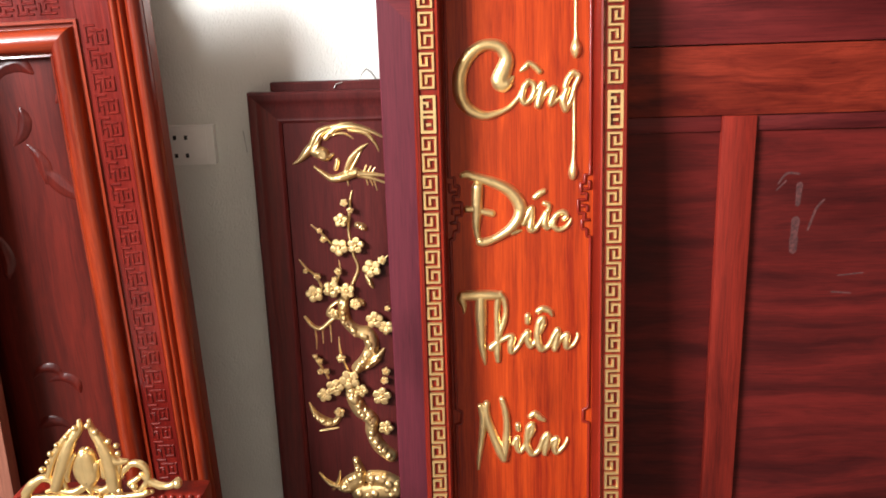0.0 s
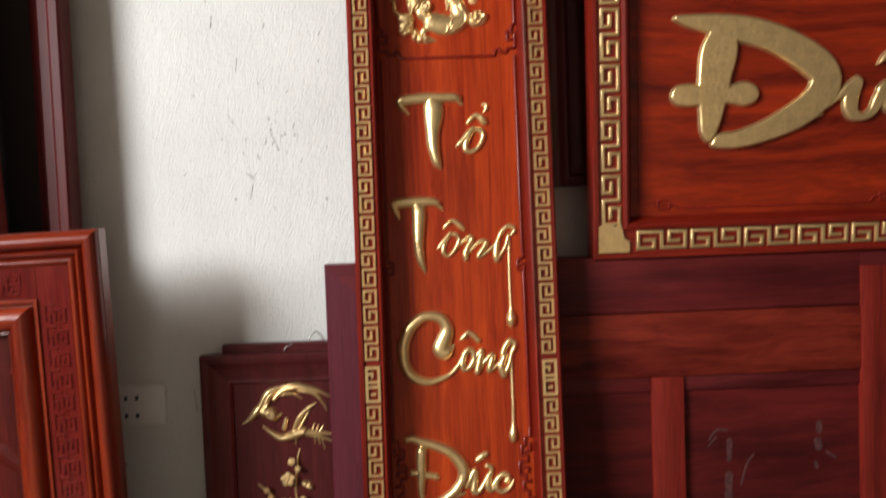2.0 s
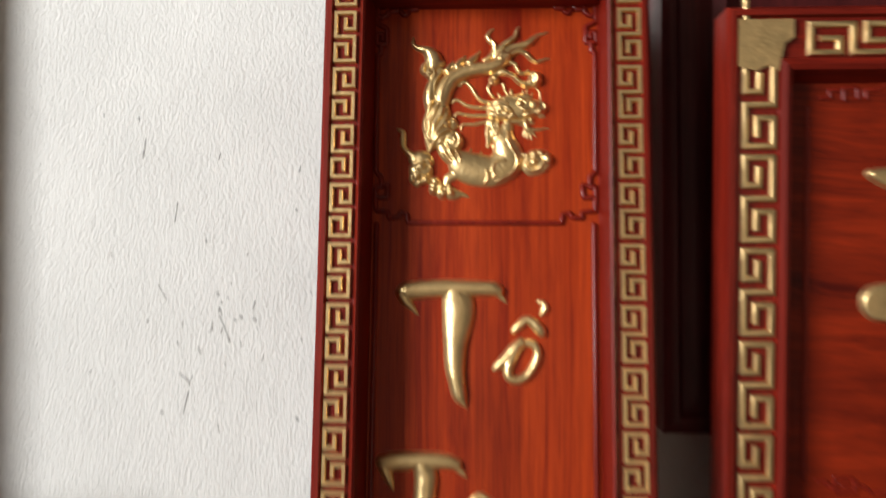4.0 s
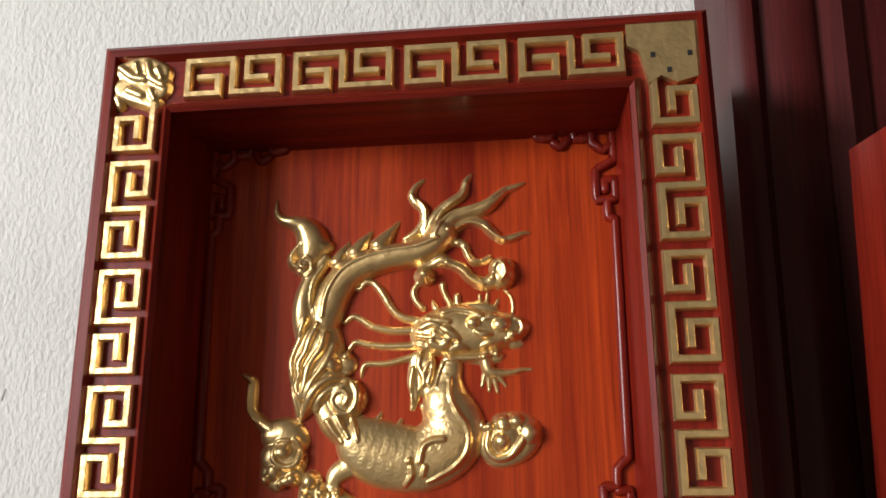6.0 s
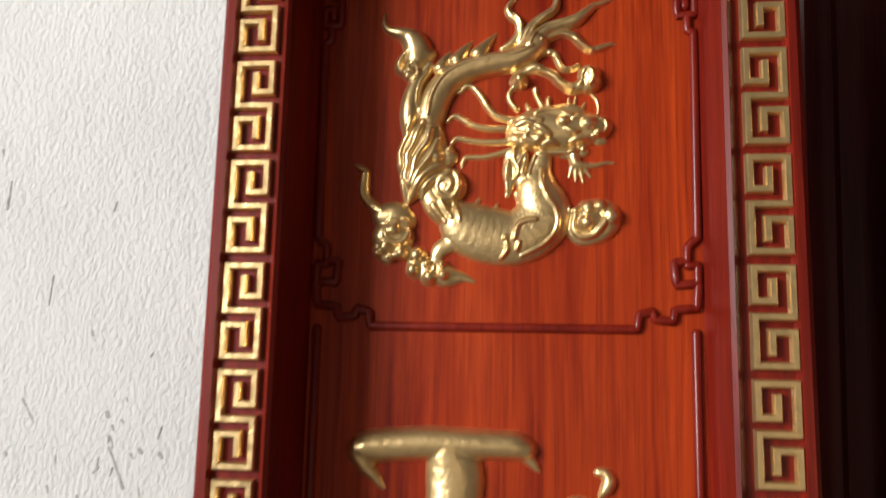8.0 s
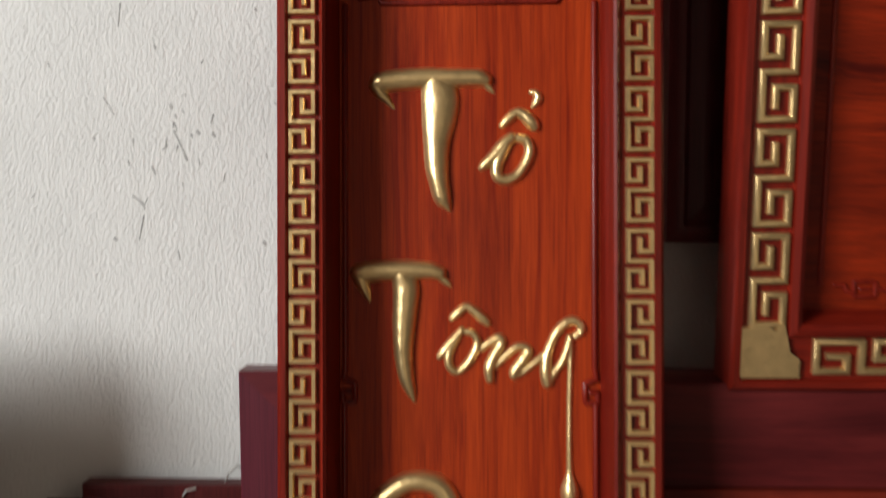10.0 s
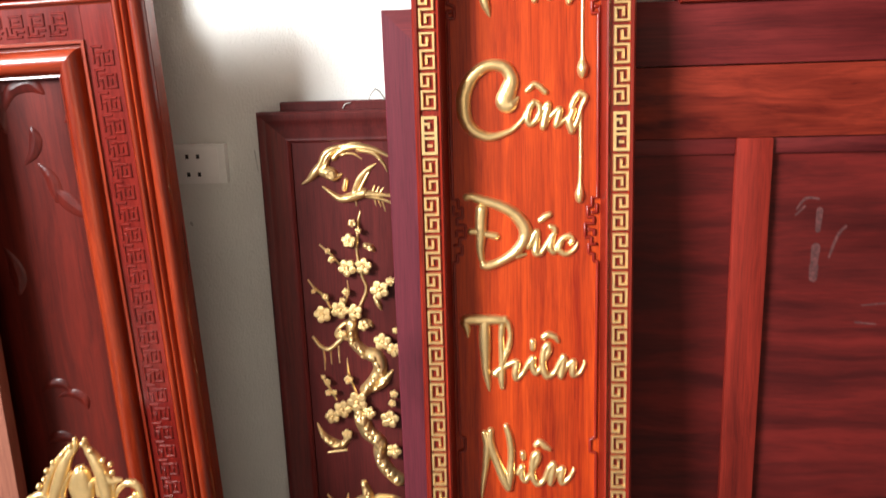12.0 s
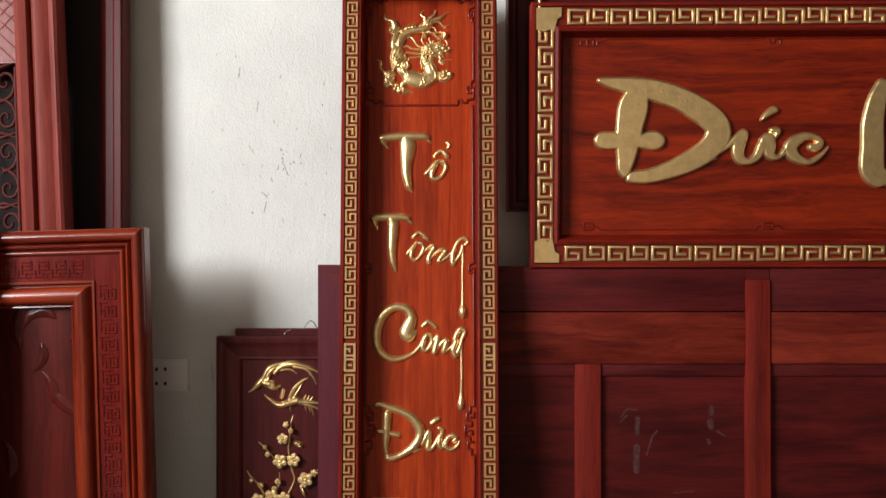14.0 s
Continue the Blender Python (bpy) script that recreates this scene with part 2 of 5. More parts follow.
TONG = (
    "-102.6,1540.1,16.8 -93.0,1540.7,19.8 -77.0,1541.9,19.8 -51.6,1542.5,19.0 -35.7,1541.9,16.7 -26.2,1539.4,13.7",
    "-26.2,1535.6,7.9 -19.9,1531.2,7.1 -16.7,1528.1,3.4",
    "-101.3,1536.9,15.4 -98.2,1528.1,12.4 -95.0,1520.5,7.9 -92.5,1514.2,2.7",
    "-61.7,1536.9,19.7 -58.0,1526.2,25.7 -58.6,1510.5,24.2 -59.9,1491.5,22.1 -60.6,1466.2,18.4 -58.1,1443.9,15.4 -54.3,1431.2,11.0 -50.5,1420.4,3.5",
    "-16.1,1496.7,4.9 -9.1,1503.0,8.6 -2.2,1508.0,7.9 4.1,1505.5,9.3 13.0,1498.0,10.8 18.0,1493.6,7.9",
    "-27.5,1461.3,5.0 -23.0,1466.4,7.9 -14.8,1475.9,8.6 -5.9,1486.6,7.1",
    "-10.4,1480.3,7.9 -17.3,1466.4,8.7 -17.9,1453.7,8.7 -10.3,1447.4,7.2 -0.8,1455.1,7.9 6.1,1466.5,7.9 8.6,1476.0,7.9 4.2,1483.5,7.9 -2.1,1484.8,6.4",
    "11.8,1468.4,5.7 19.4,1474.8,7.1 29.4,1479.2,9.3 30.7,1474.2,9.3 24.5,1463.5,10.1 19.5,1450.8,10.9 20.1,1441.3,9.4",
    "25.8,1452.7,5.7 35.8,1463.5,6.4 46.4,1471.1,7.9 55.9,1468.7,8.6 50.9,1459.2,10.1 43.4,1449.1,9.3 42.2,1444.0,7.9 49.7,1446.6,5.7",
    "51.0,1447.2,5.7 65.3,1459.3,6.4 74.6,1466.9,6.4",
    "77.7,1476.3,7.8 73.4,1463.7,9.3 71.7,1448.0,11.5 73.0,1437.9,10.8",
    "73.4,1465.6,7.1 77.7,1476.3,7.8 83.8,1487.0,8.5 93.1,1494.5,9.2 101.8,1493.9,9.2 105.0,1486.4,8.5 99.4,1480.8,7.1",
    "73.0,1436.7,9.3 79.8,1446.8,7.1 87.2,1457.5,7.1 92.1,1470.1,7.1 94.5,1479.5,7.1",
    "95.1,1479.5,6.3 94.7,1454.4,5.6 93.8,1422.9,5.6 93.6,1378.6,5.7 93.8,1353.1,7.2 94.0,1337.8,16.8 94.1,1328.9,15.4 94.1,1323.1,7.2",
)
CONG = (
    "-17.3,1282.3,17.2 -24.5,1281.6,25.5 -28.8,1289.7,29.6 -22.3,1305.4,27.5 -17.6,1322.8,23.2 -26.3,1339.6,21.1 -44.0,1345.4,19.1 -61.9,1341.6,19.1 -80.2,1326.4,21.3 -92.4,1302.9,23.5 -94.7,1280.8,23.6 -90.7,1258.3,21.6 -77.4,1241.9,18.5 -55.0,1232.4,15.3 -32.3,1236.3,11.0 -14.2,1244.8,8.9 -0.6,1258.8,7.8 5.8,1269.2,8.8",
    "-18.1,1284.9,15.1 -11.9,1287.4,9.9 -7.3,1293.5,4.7",
    "5.8,1264.8,8.8 11.2,1278.0,10.9 17.5,1285.7,9.8",
    "11.2,1278.0,9.9 6.6,1260.3,10.9 11.0,1250.5,9.9 20.0,1256.5,9.9 26.3,1268.7,9.9 25.5,1281.1,9.8 18.4,1285.7,8.8",
    "5.3,1302.8,5.7 11.5,1307.9,9.8 18.7,1313.8,9.8 28.4,1308.3,10.8 35.4,1301.1,10.8",
    "24.5,1264.3,5.7 35.3,1277.3,9.8 40.6,1281.6,10.8 36.1,1264.0,11.9 32.4,1246.4,12.0 41.4,1259.5,6.7 53.0,1271.6,9.8 59.2,1272.3,10.8 54.7,1257.4,11.9 52.9,1247.6,9.9 61.8,1252.7,6.7",
    "60.0,1251.9,6.7 75.1,1264.8,7.7 76.9,1276.2,9.8 82.2,1289.2,10.8 90.1,1297.8,10.8 98.1,1292.3,10.8 95.4,1281.9,9.8",
    "79.6,1271.7,10.8 73.3,1254.2,12.9 76.9,1239.1,11.9",
    "76.9,1238.2,9.9 85.7,1253.9,8.8 91.0,1271.4,8.8 94.6,1281.9,9.8",
    "91.0,1275.8,7.7 91.1,1240.5,6.7 91.1,1186.9,6.8 90.2,1155.2,7.9 89.4,1137.1,15.3 89.4,1128.8,12.2",
)
DUC = (
    "-93.5,1135.6,11.3 -84.3,1136.3,13.4 -70.6,1131.5,15.6 -43.2,1122.7,17.7 -20.5,1111.3,19.9 -5.1,1095.3,22.1 2.0,1076.6,22.1 -3.7,1058.0,19.0 -18.7,1041.2,16.9 -40.1,1028.2,14.7 -58.8,1021.8,15.9 -66.2,1022.8,15.9",
    "-12.2,1037.4,11.4 -3.9,1038.3,7.0 2.5,1040.1,3.8",
    "-69.1,1114.8,20.0 -70.4,1093.4,20.0 -70.9,1070.0,16.9 -72.3,1046.5,12.6 -69.8,1030.4,9.3",
    "-87.4,1078.7,11.4 -73.5,1077.6,12.5 -57.9,1073.6,12.5 -45.9,1070.7,12.5",
    "6.3,1052.2,9.2 12.9,1064.3,11.3 20.3,1077.3,11.3 20.1,1059.6,11.3 18.2,1043.7,13.5 25.5,1041.7,11.4 33.8,1051.9,9.2 44.9,1069.5,10.2",
    "45.8,1068.6,10.2 42.1,1051.8,12.4 47.5,1043.4,10.2 53.9,1049.8,7.0",
    "42.2,1085.4,9.1 49.5,1081.6,10.2 47.6,1070.4,8.0",
    "25.9,1095.8,9.1 34.1,1102.1,11.2 41.4,1105.7,10.1",
    "52.1,1051.7,9.1 61.3,1064.7,10.2 73.1,1070.1,10.2 78.5,1063.5,10.2 74.0,1058.0,9.1",
    "59.4,1061.0,10.2 56.6,1047.9,11.3 65.7,1040.4,10.2 76.7,1044.0,9.1 84.0,1052.3,7.0 86.7,1058.8,3.7",
)
THIEN = (
    "-98.2,928.8,18.5 -88.8,929.7,18.5 -69.9,929.7,18.4 -46.4,929.6,17.3 -34.2,928.6,13.9",
    "-100.2,924.9,16.2 -96.7,912.2,10.6 -96.0,900.4,3.9",
    "-67.2,924.8,18.4 -67.7,897.5,20.8 -67.3,868.0,17.5 -66.8,843.2,14.2 -63.4,818.4,9.6 -61.8,806.4,3.9",
    "-34.2,930.5,13.9 -27.7,921.8,10.5 -25.2,902.3,9.5 -28.3,882.8,10.6 -35.2,863.1,9.5 -40.0,853.2,9.6",
    "-38.0,926.7,11.7 -40.3,897.4,10.6 -40.0,858.1,10.7 -40.4,828.4,13.0 -39.7,812.5,9.6",
    "-50.7,836.3,14.1 -43.0,843.3,11.8 -31.6,850.3,9.6 -19.2,856.2,10.7 -14.5,853.3,12.9 -17.5,838.4,13.0 -15.8,827.5,10.7 -5.3,836.5,8.4 4.4,853.3,10.6 12.0,862.2,11.7",
    "12.0,862.2,12.9 11.8,848.4,11.8 16.5,837.6,11.8 24.0,844.5,8.4",
    "12.2,891.6,11.7 12.1,880.8,10.6",
    "23.1,843.5,8.4 32.6,863.2,10.6 39.2,877.9,11.7 37.4,886.7,11.7 30.8,876.9,11.7 28.8,853.4,12.9 34.3,832.7,12.9 46.5,836.7,9.5 56.0,853.4,10.6",
    "30.0,899.3,10.5 37.5,904.2,11.6 48.7,900.3,11.6 54.2,892.5,7.2",
    "56.0,853.4,10.6 63.5,865.2,11.7 61.6,848.5,11.7 58.7,831.8,11.8 68.1,848.6,8.3 79.3,857.4,11.7 78.4,843.7,12.8 79.3,833.8,10.6 90.5,838.8,8.3 97.9,853.5,7.2 97.0,858.4,5.0",
)
NIEN = (
    "-71.8,729.5,11.0 -67.3,712.1,14.5 -67.6,696.7,14.5 -71.1,665.7,11.1 -75.6,634.4,8.8 -78.0,611.3,4.1",
    "-61.1,734.7,12.1 -61.5,712.2,14.5 -50.5,676.3,15.7 -38.4,645.4,18.1 -31.8,631.0,15.8",
    "-34.1,742.1,10.9 -27.7,717.7,13.3 -26.2,687.0,13.3 -28.6,650.8,15.8 -31.8,631.0,13.5",
    "-14.0,658.3,11.0 -8.1,668.7,11.0 -8.3,651.1,11.0 -2.6,644.0,9.9 5.3,656.5,7.5",
    "-6.8,693.4,11.0 -6.0,685.2,9.8",
    "2.3,648.2,8.7 12.1,669.0,11.0 19.0,685.5,12.1 18.1,693.7,12.1 11.3,685.4,12.1 9.2,658.6,12.2 16.7,639.1,12.2 28.3,644.5,9.9 38.1,667.3,11.0",
    "15.4,709.0,9.8 23.1,714.2,12.0 32.6,706.2,12.1 39.2,702.2,8.6",
    "38.1,667.3,11.0 45.8,674.6,12.1 42.8,655.0,13.3 40.8,639.5,11.0 50.5,659.3,8.6 61.0,666.6,12.1 58.1,652.2,12.1 60.0,640.9,11.0 71.5,649.3,8.6 79.2,662.8,7.5 79.2,667.9,4.0",
)
H_DUC = (
    "151.8,407.2,12.2 174.0,402.2,24.5 223.2,394.7,39.2 277.5,383.6,49.1 329.3,366.3,51.5 376.4,339.2,56.5 406.4,313.4,56.5 411.8,286.5,56.6 393.8,259.5,51.8 359.7,235.0,49.4 311.8,212.9,40.7 262.6,198.3,33.4 231.7,195.9,29.7 218.2,191.0,14.8",
    "360.9,230.1,17.3 389.3,231.2,9.9 410.1,236.1,3.7",
    "233.3,375.2,49.0 226.2,348.3,66.2 219.3,311.6,61.5 214.8,274.8,54.2 211.5,237.9,42.0 208.0,215.7,32.1 208.2,202.1,17.3",
    "160.4,276.2,39.4 177.7,276.1,41.9 200.0,273.6,29.6 218.5,274.8,27.1 243.1,274.7,32.0 267.8,275.9,44.3 277.6,275.8,39.4",
    "418.5,249.6,7.4 434.2,264.3,12.3 452.4,279.0,19.7 468.1,293.6,17.2",
    "467.0,288.7,24.6 456.5,259.3,29.5 460.6,235.9,24.6 479.2,229.7,17.2 496.3,239.5,19.7 508.0,264.1,22.1 513.8,280.0,14.7",
    "507.8,277.6,12.3 522.4,281.2,24.6 524.0,264.0,29.5 524.4,246.8,24.6 539.4,238.2,14.8 557.6,246.7,9.8",
    "529.4,298.3,12.3 541.7,297.1,15.9 537.1,283.6,9.8",
    "505.6,320.4,6.1 516.4,331.4,14.7 530.9,341.1,18.4 534.6,341.1,15.9",
    "616.3,260.0,17.2 627.3,261.2,19.6 634.4,272.2,17.2 619.3,283.3,15.9 596.1,282.2,20.9 573.1,266.3,29.5 572.3,249.1,29.5 588.6,234.3,22.1 613.4,228.1,14.8 637.6,242.8,11.1 653.1,261.1,4.9",
    "550.2,246.7,7.4 559.8,256.5,12.3 569.6,261.4,17.2",
)
H_L = (
    "766,395,29.3 755,359,41.6 748,310,49 749,261,51.6 750,212,54.1 763,193,44.3",
    "745,206,36.9 794,190,36.9 868,189,34.4 917,199,14.7",
)
DRAGON = (
    "21.1,1974.5,17.6 15.7,1968.2,16.1 6.0,1963.7,16.1 -8.6,1961.3,16.2 -23.3,1957.6,17.0 -34.7,1951.4,18.5 -41.9,1941.5,19.9 -45.5,1931.5,19.8 -46.9,1923.9,17.5",
    "-47.7,1961.9,7.3 -51.5,1955.8,8.8 -55.8,1948.5,11.8 -58.8,1938.4,14.0 -59.3,1928.3,14.7 -59.9,1918.4,10.2 -60.6,1913.4,4.9",
    "-78.6,1998.7,1.7 -78.2,1991.2,4.4 -73.9,1986.5,6.7 -66.2,1984.2,9.8 -59.2,1979.4,15.9 -55.5,1971.4,20.4 -55.9,1965.5,17.3",
    "-47.0,1969.8,8.1 -50.3,1968.5,11.9",
    "-61.5,1970.1,8.2 -66.4,1965.1,7.4 -67.8,1960.6,6.6 -65.0,1956.8,5.8",
    "-58.9,1957.0,14.2",
    "-40.2,1959.0,10.3 -37.8,1964.7,6.9 -34.0,1971.2,1.6",
    "-29.8,1964.5,11.1 -26.0,1970.6,7.3 -20.5,1977.3,1.6",
    "-16.0,1968.3,11.8 -11.5,1974.3,7.7 -4.8,1982.4,1.6",
    "-0.6,1972.0,4.2 5.8,1975.9,5.7 10.0,1982.6,5.7 9.9,1989.5,5.8 4.9,1994.8,5.8 3.1,1999.4,5.1 5.4,2004.2,3.9 9.6,2007.9,2.0",
    "10.8,1970.7,6.5 15.5,1982.5,7.2 21.0,1989.8,6.5 28.4,1994.7,6.5 33.3,1999.0,5.8 35.2,2005.9,4.6 38.1,2009.9,2.0",
    "21.1,1975.5,11.6 26.9,1982.8,10.2 36.6,1986.9,8.7 46.2,1989.7,8.7 52.7,1995.0,7.2 57.5,1999.2,5.3 63.9,2001.4,3.8 68.7,2003.3,2.0",
    "18.9,1970.5,7.9 26.9,1977.0,6.4 36.6,1981.2,5.7 44.6,1979.6,6.4 50.0,1974.0,6.4 55.7,1969.8,5.6 62.1,1971.0,4.9 68.4,1973.2,3.0 70.9,1973.1,1.6",
    "23.1,1968.0,4.9 28.6,1969.2,4.9 33.4,1967.4,4.9 35.7,1961.6,4.9 39.2,1957.2,5.2 44.6,1957.4,4.5 47.8,1959.4,3.8",
    "54.1,1952.9,13.5 56.3,1948.0,13.4 53.1,1944.7,9.1",
    "58.2,1953.8,9.2",
    "50.9,1946.4,9.9 44.6,1944.2,8.4 37.3,1947.7,7.0 31.9,1953.4,7.1 26.5,1956.2,6.4 20.7,1958.3,7.9 14.3,1956.1,4.9 8.5,1953.6,4.2 6.3,1949.6,4.2 8.6,1946.2,4.9",
    "11.1,1949.5,11.5",
    "6.7,1945.6,3.8 4.2,1940.7,3.8 5.5,1935.7,3.8 9.5,1931.0,4.1",
    "20.8,1944.3,4.1 21.5,1940.4,3.4 23.4,1936.1,3.4 25.1,1933.1,3.4",
    "29.1,1937.6,3.8 29.2,1932.7,4.1",
    "11.5,1923.2,4.8 1.9,1924.9,4.9 -4.6,1927.6,4.9 -9.6,1933.3,4.9 -13.0,1939.3,4.9 -16.3,1943.7,4.6 -19.7,1946.8,3.8 -24.0,1946.8,3.5 -27.1,1943.5,2.7 -30.5,1944.3,1.6",
    "11.6,1918.6,4.8 2.0,1918.4,4.8 -9.2,1918.8,4.9 -19.0,1921.2,4.5 -25.6,1925.3,4.2 -30.6,1927.3,3.8 -35.4,1924.1,2.3",
    "8.5,1910.2,4.8 -1.0,1909.7,4.8 -12.2,1909.8,4.5 -21.9,1911.1,4.1 -28.5,1912.5,3.8 -31.6,1909.9,3.4 -33.1,1906.7,2.3",
    "7.0,1904.8,4.1 -0.9,1902.3,4.1 -10.4,1900.1,4.1 -18.4,1900.1,3.7 -22.9,1899.8,3.4 -24.8,1896.9,3.0 -25.3,1893.1,1.6",
    "-94.7,1895.9,1.6 -91.9,1893.9,4.2 -87.7,1890.6,5.7 -87.9,1882.5,6.7 -87.4,1875.1,6.7 -82.1,1868.7,7.8 -75.3,1864.3,9.2",
    "-19.0,1864.6,6.1 -16.0,1869.0,4.0 -13.9,1872.8,1.6",
    "-6.3,1861.5,5.4 -3.9,1865.9,4.0 -2.7,1869.3,1.6",
    "-28.6,1867.7,5.5 -24.6,1871.1,1.9",
    "55.0,1941.4,1.9 59.3,1936.5,1.9 60.5,1931.0,1.9 60.2,1925.2,1.9 62.4,1922.9,1.9",
    "42.4,1931.2,3.4 41.8,1937.7,1.6",
    "45.6,1931.2,3.0 46.2,1938.3,1.6",
    "49.9,1929.8,3.4 52.2,1934.6,1.6",
    "17.8,1929.0,4.8 16.2,1932.2,3.4 15.2,1934.9,1.6",
    "43.7,1892.5,3.3 42.2,1886.6,1.5",
    "46.2,1891.0,3.6 46.2,1884.1,1.5",
    "49.3,1890.3,3.3 50.8,1883.2,1.5",
    "52.3,1891.0,3.3 55.4,1886.6,1.2",
    "44.6,1901.1,7.5 46.8,1894.7,7.5 52.3,1893.5,5.4 60.0,1894.1,3.6 64.6,1895.3,2.6 69.5,1895.3,1.2",
)
DRAGON_LOW = (
    "-48.5,1923.2,16.8 -49.7,1911.7,27.7 -51.2,1900.3,32.7 -50.4,1890.6,30.3 -56.2,1880.9,16.4 -59.7,1870.7,4.8",
    "-33.9,1880.9,24.1",
    "-34.6,1900.2,13.6",
    "-45.0,1876.2,14.9 -39.9,1868.3,17.6 -33.2,1861.4,16.8 -32.0,1855.1,8.2",
    "-28.4,1858.9,21.6 -20.3,1853.7,34.1 -6.1,1849.2,36.6 9.5,1848.1,34.9 22.3,1855.6,36.2 26.9,1865.4,32.9 22.7,1877.8,26.3 23.3,1888.8,16.6 25.0,1897.3,13.2",
    "6.1,1902.5,8.4 4.4,1890.4,7.6 5.2,1882.5,6.1 3.7,1875.3,3.3",
    "11.2,1900.0,11.2 12.0,1888.8,11.1 15.2,1882.5,11.7",
    "9.7,1876.3,4.0 11.6,1870.0,4.7 9.9,1863.8,4.7 4.9,1861.6,3.3",
    "-24.8,1846.5,14.5 -31.7,1844.0,12.4 -37.9,1840.2,11.0 -40.5,1834.1,7.5 -41.5,1827.9,6.1",
    "-73.6,1861.8,17.1 -67.0,1861.8,19.2 -61.4,1858.7,15.5",
    "-71.3,1849.2,21.2 -64.1,1847.4,18.3 -74.8,1841.3,13.3 -71.6,1836.1,11.1",
    "-62.7,1839.9,13.2",
    "-52.3,1836.4,12.4 -53.2,1827.7,13.1",
    "-48.0,1830.9,11.0 -44.5,1823.3,13.0",
    "-40.1,1831.0,9.5 -36.0,1824.4,15.0 -29.7,1823.0,10.8 -23.4,1822.8,6.0 -16.2,1820.2,1.5",
    "47.7,1862.5,10.7 44.9,1855.8,10.0 48.0,1849.1,10.6 55.2,1849.2,12.6 64.2,1855.0,15.3 67.3,1862.0,14.0 61.3,1865.6,14.1 52.2,1866.5,10.7",
    "55.2,1858.0,20.8",
    "13.2,1916.0,22.0 24.2,1917.5,29.1 36.8,1917.4,27.5 49.3,1917.3,23.1 59.5,1918.1,16.7 65.7,1918.7,8.2",
    "30.5,1928.8,9.1 43.1,1929.3,10.5 50.3,1926.6,7.6",
    "24.4,1904.7,7.6 35.3,1903.0,7.5 44.6,1901.1,6.8 51.4,1902.9,6.8",
    "60.1,1910.8,8.2 63.8,1909.2,4.0",
)
